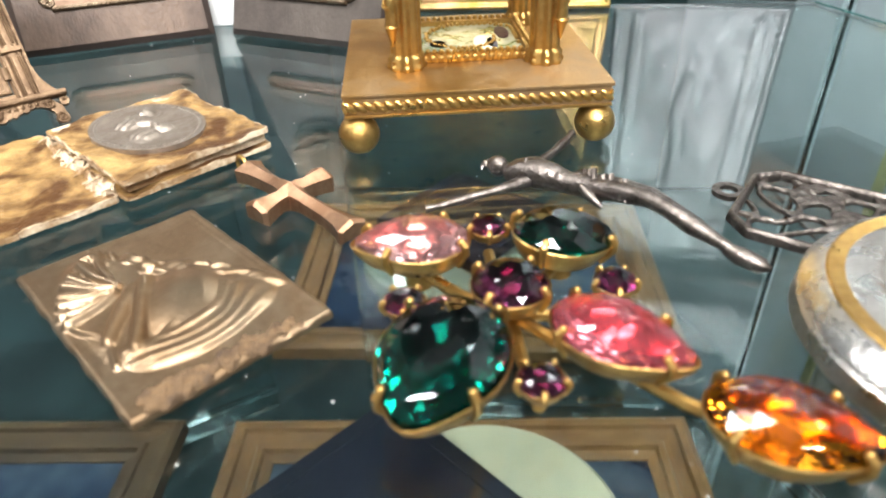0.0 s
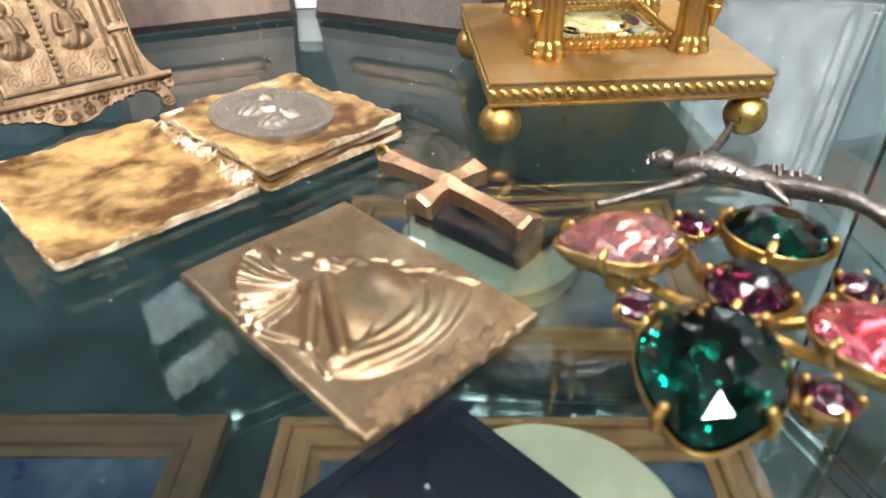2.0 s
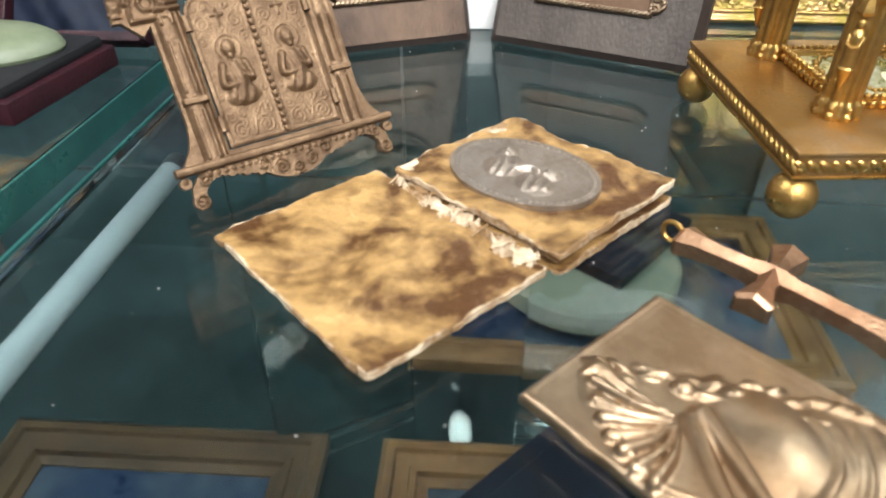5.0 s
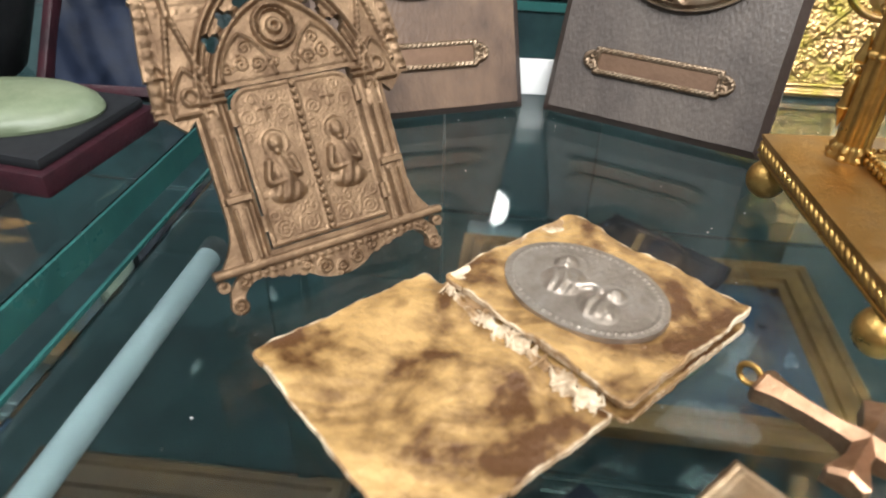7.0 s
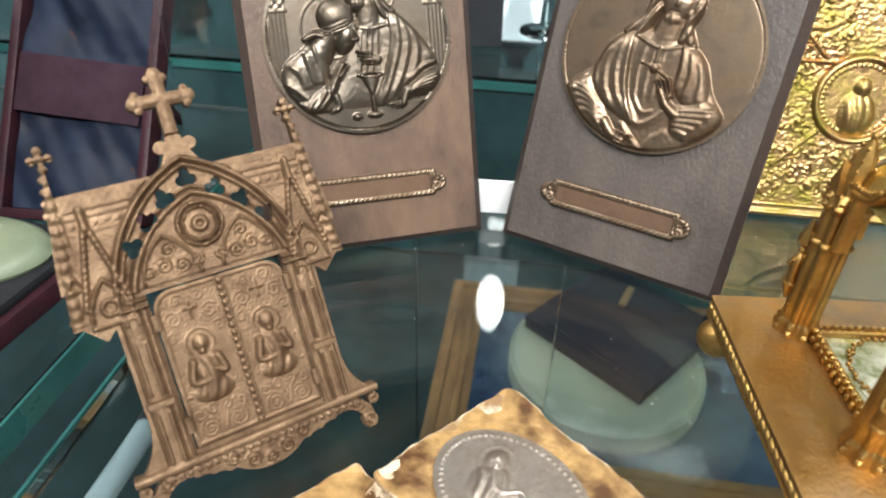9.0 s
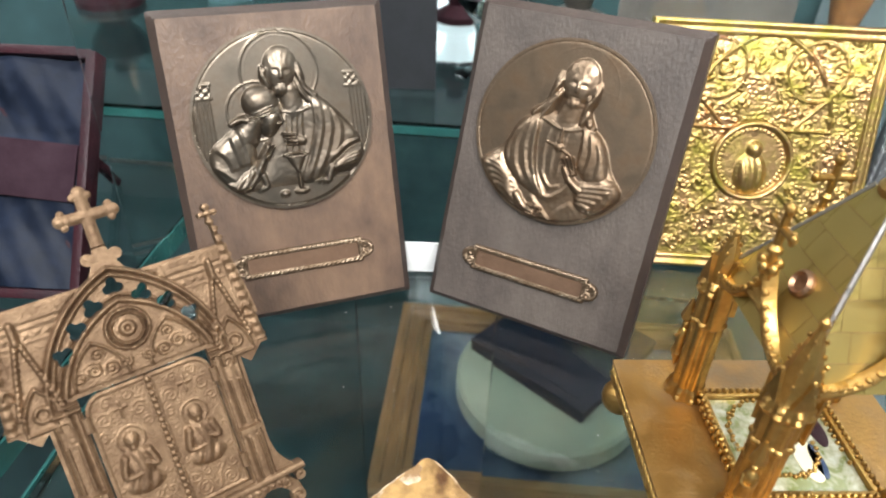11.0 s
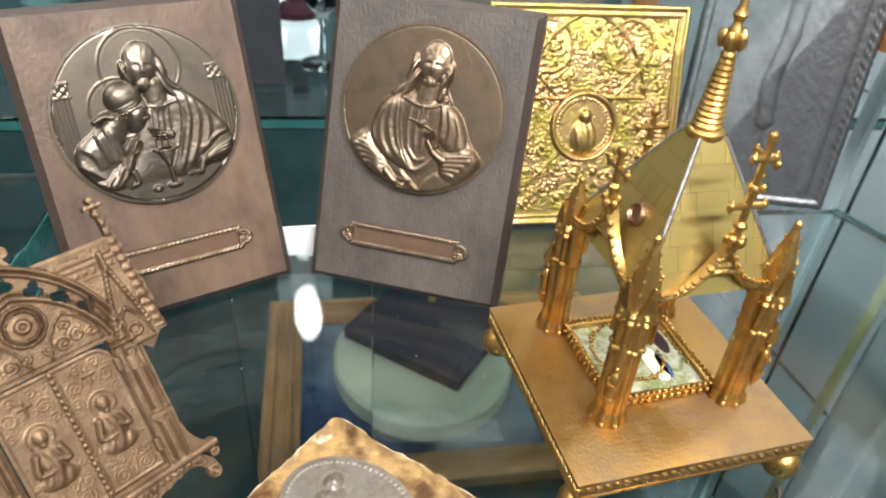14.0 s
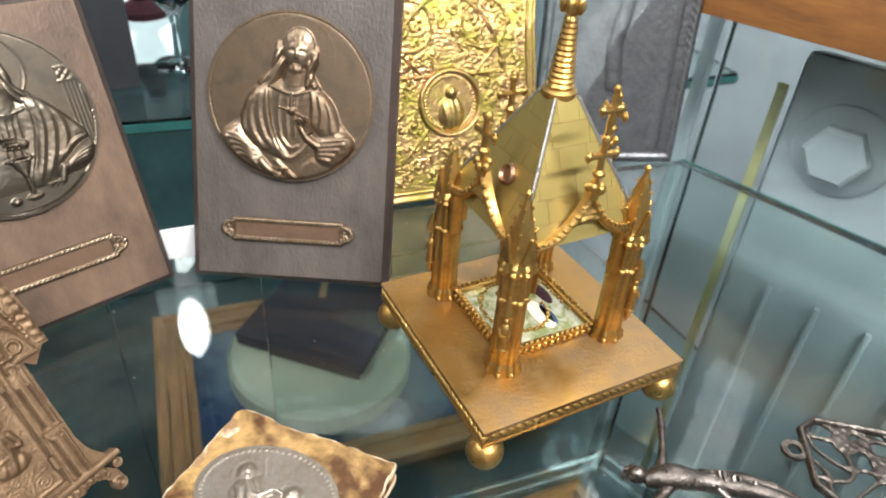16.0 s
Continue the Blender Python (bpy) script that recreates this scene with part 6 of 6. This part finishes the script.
# ---- brooch ----
def brooch():
    ob = thing("jewelled_brooch", P(0, 0, 0), "gilt brooch with claw-set pink, red, green and amber stones", "brooch")

    def stone(x, y, z, a, b, yaw, point, colour, tilt=0.0, claws=4, n=12):
        """A faceted stone with half lengths a, b in a gilt cup with claws; point > 0 draws one end out to a tip."""
        m = P(x, y, z, 0, tilt, yaw)

        def ring(k, j=0.0, count=n):
            t = 2 * math.pi * (j + 0.5 * 0) / count
            r = 1 + point * 0.30 * max(0, math.cos(t)) ** 3
            w = 1 - point * 0.30 * max(0, math.cos(t)) ** 2
            return k * a * r * math.cos(t), k * b * w * math.sin(t)

        def faceted(levels, cap_lo=True, cap_hi=True):
            bm = bmesh.new()
            rings = []
            for i, (k, zz) in enumerate(levels):
                off = 0.5 * (i % 2)
                rings.append([bm.verts.new((*ring(k, j + off), zz)) for j in range(n)] if k > 0 else [bm.verts.new((0, 0, zz))])
            for i, (p, q) in enumerate(zip(rings, rings[1:])):
                for j in range(n):
                    if len(q) == 1:
                        bm.faces.new((p[j], p[(j + 1) % n], q[0]))
                    elif len(p) == 1:
                        bm.faces.new((p[0], q[(j + 1) % n], q[j]))
                    elif i % 2 == 0:
                        bm.faces.new((p[j], p[(j + 1) % n], q[j]))
                        bm.faces.new((p[(j + 1) % n], q[(j + 1) % n], q[j]))
                    else:
                        bm.faces.new((p[j], q[(j + 1) % n], q[j]))
                        bm.faces.new((p[j], p[(j + 1) % n], q[(j + 1) % n]))
            if len(rings[-1]) > 1:
                bm.faces.new(rings[-1])
            if len(rings[0]) > 1:
                bm.faces.new(rings[0][::-1])
            return bm

        s = min(a, b)
        cup = bmesh.new()
        rings = []
        for k, zz in ((0.45, -s * 0.72), (0.78, -s * 0.52), (0.95, -s * 0.18), (1.0, 0.02 * s), (0.985, 0.04 * s), (0.965, 0.0), (0.80, -s * 0.42), (0.40, -s * 0.62)):
            rings.append([cup.verts.new((*ring(k, j, 28), zz)) for j in range(28)])
        for p, q in zip(rings, rings[1:]):
            for j in range(28):
                cup.faces.new((p[j], p[(j + 1) % 28], q[(j + 1) % 28], q[j]))
        cup.faces.new(rings[0][::-1])
        cup.faces.new(rings[-1])
        holder = part("setting", cup, GOLD, ob, "gilt cup setting", m)
        gem = faceted([(0.0, -s * 0.52), (0.48, -s * 0.30), (0.93, 0.02 * s), (0.95, 0.12 * s), (0.78, 0.32 * s), (0.55, 0.48 * s), (0.28, 0.56 * s)])
        # Unseen reflector cone, added so the stone returns more light.
        foil = bmesh.new()
        rings = [[foil.verts.new((*ring(k, j, 28), zz)) for j in range(28)] for k, zz in ((0.94, -0.03 * s), (0.50, -0.36 * s), (0.10, -0.57 * s))]
        for p, q in zip(rings, rings[1:]):
            for j in range(28):
                foil.faces.new((p[j], p[(j + 1) % 28], q[(j + 1) % 28], q[j]))
        foil.faces.new(rings[-1])
        part("added_foil_back", foil, FOIL_GREEN if colour == "green" else FOIL, holder, "green foil added behind the stone as a reflector" if colour == "green" else "silver foil added behind the stone as a reflector")
        part("stone", gem, STONES[colour], holder, "faceted " + {"red": "rose red"}.get(colour, colour) + " glass stone", smooth=0)
        for c in range(claws):
            t = 2 * math.pi * (c + 0.5) / claws + (0.2 if claws == 4 else 0)
            r = 1 + point * 0.30 * max(0, math.cos(t)) ** 3
            w = 1 - point * 0.30 * max(0, math.cos(t)) ** 2
            px, py = a * r * math.cos(t), b * w * math.sin(t)
            q = 0.48 if s > 4 else 0.34
            bm = tube(bmesh.new(), [(px * 0.86, py * 0.86, -0.45 * s), (px * 1.04, py * 1.04, -0.06 * s), (px * 1.02, py * 1.02, 0.14 * s), (px * 0.94, py * 0.94, 0.24 * s)], [q, q * 1.25, q * 1.4, q * 1.2], 8)
            ball(bm, px * 0.94, py * 0.94, 0.24 * s, q * 1.35, seg=8)
            part("claw", bm, GOLD, holder, "gilt claw")
        return holder

    stone(-6.6, 112.8, 8.4, 8.6, 6.6, 186, 0.9, "pink")
    stone(16.6, 116.2, 7.6, 8.4, 6.9, 10, 0.5, "green", tilt=9)
    stone(7.8, 102.0, 8.0, 6.0, 5.8, 0, 0, "purple")
    stone(21.0, 91.8, 8.0, 9.2, 6.6, -34, 0.9, "red")
    stone(-1.4, 86.8, 8.2, 10.2, 9.0, -112, 0.7, "green", tilt=9)
    stone(39.0, 78.6, 5.6, 9.4, 7.0, -22, 0.6, "amber")
    for x, y, z in ((-7.4, 98.2, 7.6), (4.8, 118.2, 7.8), (23.2, 103.4, 7.6), (11.0, 83.4, 7.2)):
        stone(x, y, z, 3.3, 3.3, 20, 0, "purple", claws=5, n=10)
    # gilt bars that join the cups and rest on the shelf
    for a, b in (((-6.6, 112.8), (7.8, 102)), ((16.6, 116.2), (7.8, 102)), ((21, 91.8), (7.8, 102)), ((-1.6, 86.6), (7.8, 102)), ((21, 91.8), (39, 78.6)), ((-7.4, 98.2), (7.8, 102)), ((4.8, 118.2), (7.8, 102)), ((23.2, 103.4), (7.8, 102)), ((11, 83.4), (7.8, 102))):
        part("joining_bar", tube(bmesh.new(), [(*a, 2.6), ((a[0] + b[0]) / 2, (a[1] + b[1]) / 2, 1.6), (*b, 2.6)], 1.0, 8), GOLD, ob, "gilt joining bar")
    for x, y in ((-6.6, 112.8), (16.6, 116.2), (-1.6, 86.6), (39, 78.6)):
        part("stud", lathe(bmesh.new(), [(2.2, 0.05), (2.2, 2.6), (1.6, 3.6)], 12, T(x, y, 0)), GOLD, ob, "gilt back stud")


# ---- things on the lower shelf ----
def picture_frame(m, w, d, picture_label, wood, tone="oak"):
    ob = thing("picture_frame", m, tone + " picture frame, stepped moulding, " + picture_label, "picture frame", "picture frames")
    prof = [(0, 0), (0, 9), (3, 11), (7, 11), (8, 8.5), (15, 7.5), (16, 9), (19, 9), (20, 6), (25, 5), (26, 0)]
    for name, l, off, turn in (("rail", w, d / 2, 0), ("rail", w, d / 2, 180), ("stile", d, w / 2, 90), ("stile", d, w / 2, 270)):
        bm = bmesh.new()
        rings = []
        for s in (-1, 1):
            rings.append([bm.verts.new((s * (l / 2 - u), off - u, z)) for u, z in prof])
        n = len(prof)
        for k in range(n):
            bm.faces.new((rings[0][k], rings[0][(k + 1) % n], rings[1][(k + 1) % n], rings[1][k]))
        bm.faces.new(rings[0])
        bm.faces.new(rings[1][::-1])
        part(name, bm, wood, ob, "", Matrix.Rotation(radians(turn), 4, "Z"), smooth=20)
    part("picture", box(bmesh.new(), w - 50, d - 50, 2, T(0, 0, 3.0), 0.2), PICTURE, ob, "blue picture with pale patches under glass")
    return ob


def lower_shelf():
    z = -229.6
    picture_frame(P(-4, 191, z, 0, 0, 2), 246, 176, "with a blue picture", WOOD_FRAME)
    picture_frame(P(-240, 182, z, 0, 0, 2), 168, 180, "with a dark blue picture", WOOD_FRAME_SHADED, "shade-darkened oak")
    picture_frame(P(2, 424, z, 0, 0, 0.5), 258, 178, "with a blue picture", WOOD_FRAME)
    # round stands with navy square boxes
    for name, x, y, r, hh, mat, label in (("round_stand", -16, 426, 63, 18, DISC, "round pale green stone stand lying on a picture frame"),
                                          ("round_stand", 8, 204, 64, 10, CREAM, "round cream marble stand lying on a picture frame")):
        ob = thing(name, P(x, y, z + 9.4), label, "stand", "round stands")
        part("disc", lathe(bmesh.new(), [(r - 3, 0), (r, 2.5), (r, hh - 2.5), (r - 2.5, hh), (0, hh + 0.2)], 64), mat, ob)
    for x, y, yaw, zz, s, h in ((-6, 452, 52, z + 28, 92, 10), (-40, 196, 47, z + 20, 118, 6)):
        ob = thing("navy_box", P(x, y, zz, 0, 0, yaw), "flat navy leatherette box lying on a round stand", "box", "navy boxes")
        part("tray", box(bmesh.new(), s, s, h * 0.55, T(0, 0, h * 0.28), 0.8), NAVY, ob)
        lid = part("lid", box(bmesh.new(), s + 1, s + 1, h * 0.4, T(0, 0, h * 0.78), 1.0), NAVY, ob, "navy lid with an embossed border")
        for k in range(4):
            part("border", box(bmesh.new(), s - 16, 1.2, 0.5, T(0, s / 2 - 8, h + 0.1), 0.1), SATIN, lid, "embossed border line", Matrix.Rotation(radians(90 * k), 4, "Z"))
    ob = thing("brass_clasp", P(-2, 478, z + 38.2, 0, 0, 70), "small brass clasp on the navy box", "clasp")
    part("plate", box(bmesh.new(), 22, 5, 2, T(0, 0, 1), 0.5), WOOD_FRAME, ob)


# ---- neighbouring shelf on the left ----
def left_shelf():
    ob = thing("jade_oval_box", P(-226, 209, 0, 0, 0, -7), "burgundy leather box with a pale jade oval on its lid", "box")
    part("body", box(bmesh.new(), 74, 42, 6, T(0, 0, 3.2), 1.2), BURGUNDY, ob)
    part("lid", box(bmesh.new(), 70, 38, 3, T(0, 0, 7.6), 1.2), BLACK, ob, "dark lid")
    part("jade_oval", lathe(bmesh.new(), [(0.98, 9), (1.0, 10), (0.96, 12), (0.85, 13.6), (0.5, 14.6), (0, 14.9)], 48, T(8, -1, 0, 0, 0, 18), 26, 15), JADE, ob, "smooth pale jade oval")
    W, H = 42, 74
    ob = thing("satin_lined_case", P(-206, 236, 3, 0, 0, 3) @ pose(0, 0, 0, 53, 0, 0), "open jewel case lined with crumpled navy satin", "jewel case")
    part("back", box(bmesh.new(), W, H, 2, T(0, H / 2, -4), 0.6), BURGUNDY, ob)
    for name, sx, sy, x, y in (("side", 3, H, -W / 2, H / 2), ("side", 3, H, W / 2, H / 2), ("rail", W, 3, 0, 1), ("rail", W, 3, 0, H - 1)):
        part(name, box(bmesh.new(), sx, sy, 7, T(x, y, -1.5), 0.8), BURGUNDY, ob, "burgundy leather rim")
    slab("lining", lambda x, y: sd_box(x, y, 0, H / 2, W / 2 - 1.6, H / 2 - 2.8), lambda x, y: 0.9 * np.sin(x * 0.17 + np.sin(y * 0.11) * 2) + 0.7 * np.sin(y * 0.21 + x * 0.08) + 0.25 * np.sin(x * 0.7 + y * 0.4),
         (-W / 2, W / 2, 0, H), 0.9, 2, SATIN, ob, "crumpled navy satin lining", T(0, 0, -0.0012))
    part("ribbon", box(bmesh.new(), W - 4, 17, 0.8, T(0, 38, 1.4, 3, 0, -4), 0.3), PLUM, ob, "plum ribbon band across the lining")
    part("stay", box(bmesh.new(), 3, 3, 56, T(0, 50, -33, -16, 0, 0), 0.4), BURGUNDY, ob)
    ob = thing("dark_vase", P(-262, 250, 0), "dark glazed round vase", "vase")
    part("body", lathe(bmesh.new(), [(0, 0), (14, 0), (16, 2), (24, 22), (26, 38), (22, 54), (13, 66)], 40), BLACK, ob)
    part("neck", lathe(bmesh.new(), [(13, 66), (11, 74), (14, 79), (12, 79), (9, 74), (0, 72)], 40), BLACK, ob, "flared dark neck")
    part("band", lathe(bmesh.new(), [(25.6, 34), (26.6, 36), (26.6, 41), (25.4, 43)], 40), GOLD_DUST, ob, "dull brass band")
    ob = thing("amber_vase", P(-250, 180, 0), "brown glazed vase with a brass band", "vase")
    part("body", lathe(bmesh.new(), [(0, 0), (11, 0), (14, 11), (17, 26), (14, 40), (10, 50), (11, 54), (9, 54), (0, 52)], 32), STRING, ob)
    part("band", lathe(bmesh.new(), [(17.2, 23), (17.7, 25), (17.7, 27), (17.2, 29)], 32), GOLD_DUST, ob, "brass band")


# ---- what shows behind the plaques ----
def behind():
    # White strip added in place of the lamp's reflection in the shelf glass.
    ob = thing("white_glare_strip", P(-87, 268, 0.2, 0, 0, 4), "white strip standing in for a lamp reflection behind the plaques", "card")
    part("card", box(bmesh.new(), 12, 1.0, 11, T(0, 0, 5.6), 0.2), WHITE_GLARE_DUST, ob)
    for x, y, sx, sz, yaw, lean, mat, label in (
            (-120, 420, 44, 120, 5, 8, BLACK, "black card sheet leaning on the rear glass shelf"), (-150, 470, 40, 90, -6, 10, TEAL_BACK, "dark teal card leaning on the rear glass shelf"),
            (40, 470, 90, 110, -4, 8, WOOD_DARK, "dark wooden board on the rear glass shelf")):
        ob = thing("display_card", P(x, y, 0.3, 0, 0, yaw) @ pose(0, 0, 0, 90 - lean, 0, 0), label, "display card", "display cards")
        part("sheet", box(bmesh.new(), sx, sz, 3, T(0, sz / 2, 0), 0.6), mat, ob)
    ob = thing("glass_goblet", P(-78, 450, 0.2), "clear glass goblet on the rear shelf", "goblet")
    part("bowl", lathe(bmesh.new(), [(0, 0), (13, 0), (13, 1.5), (3, 4), (2, 22), (4, 28), (14, 40), (17, 60), (16, 74), (15.4, 74), (16.2, 60), (13, 41), (2, 31), (0, 30)], 32), PANE_GLASS, ob)
    rnd = random.Random(7)
    for k in range(8):
        x, y = -330 + 78 * k, 520 + 60 * rnd.random()
        ob = thing("shop_ornament", P(x, y, 0.2, 0, 0, rnd.uniform(0, 90)), "small turned ornament on the rear glass shelf", "ornament", "ornaments")
        r, hh = rnd.uniform(14, 26), rnd.uniform(40, 95)
        part("body", lathe(bmesh.new(), [(0, 0), (r, 0), (r, 4), (r * 0.4, 10), (r * 0.8, hh * 0.5), (r * 0.9, hh * 0.7), (r * 0.3, hh * 0.9), (r * 0.4, hh), (0, hh)], 24),
             (BURGUNDY, TEAL_BACK, SATIN, BURGUNDY, WOOD_DARK, SATIN, ORANGE_WOOD, TEAL_BACK)[k], ob)
    setting("case_back", box(bmesh.new(), 1300, 20, 620, T(-100, 760, -180)), TEAL_BACK, "dark teal cloth back of the rear case", "case back")
    setting("window_1", box(bmesh.new(), 64, 6, 190, T(-113, 740, -8), 1), BRIGHT_WINDOW, "narrow bright window far behind the case", "window")


def right_side():
    base = P(215, 225, 0, 0, 0, -66)

    def on_board(name, bm, mat, label, category, kind=""):
        return tagged(part(name, bm, mat, None, label, base), label, category, kind=kind)

    for k in range(5):
        on_board("wall_rib", box(bmesh.new(), 3, 2.4, 240, T(-48 + 24 * k, -9, -190), 0.8), WHITE, "raised white rib of the side board", "rib", "structure")["group"] = "ribs of the side board"
    on_board("wall_post", box(bmesh.new(), 6, 6, 800, T(-119, -3, -60), 1.0), ROD, "pale grey corner post of the case", "post", "structure")
    on_board("wall_panel", box(bmesh.new(), 190, 6, 400, T(24, -4.5, -151), 5.0), WHITE, "raised white panel with rounded edges", "panel", "structure")
    ob = thing("yellow_strip", base @ P(-78, -1, -60), "faded yellow tape strip on the white side board", "tape")
    part("tape", box(bmesh.new(), 5, 1.2, 300, T(0, 0, -60), 0.2), STRAP, ob)
    ob = thing("hexagonal_knob", base @ P(-43, -7.6, 11) @ pose(0, 0, 0, 90, 0, 0), "white hexagonal knob on a round backplate", "knob")
    part("backplate", lathe(bmesh.new(), [(21, 0), (21, 1), (19, 2), (0, 2)], 40), WHITE, ob)
    part("head", lathe(bmesh.new(), [(13, 2), (14, 3), (14, 9), (12, 10.4), (0, 10.8)], 6), WHITE, ob, "six-sided head")
    ob = thing("pine_shelf", base @ P(0, -25, 75), "orange pine shelf fixed above the white side board", "shelf")
    part("board", box(bmesh.new(), 216, 52, 22, T(0, 0, 0), 1.5), ORANGE_WOOD, ob)
    part("edge_strip", box(bmesh.new(), 216, 3, 24, T(0, -27.5, 0), 0.8), ORANGE_WOOD, ob, "rounded front strip")


shop()
hanging_lamp()
case()
dust()
rod()
plaques()
gold_panel()
pewter_panel()
triptych()
reliquary()
book()
bronze_relief()
cross_pendant()
corpus()
openwork_pendant()
round_box()
brooch()
lower_shelf()
left_shelf()
behind()
right_side()
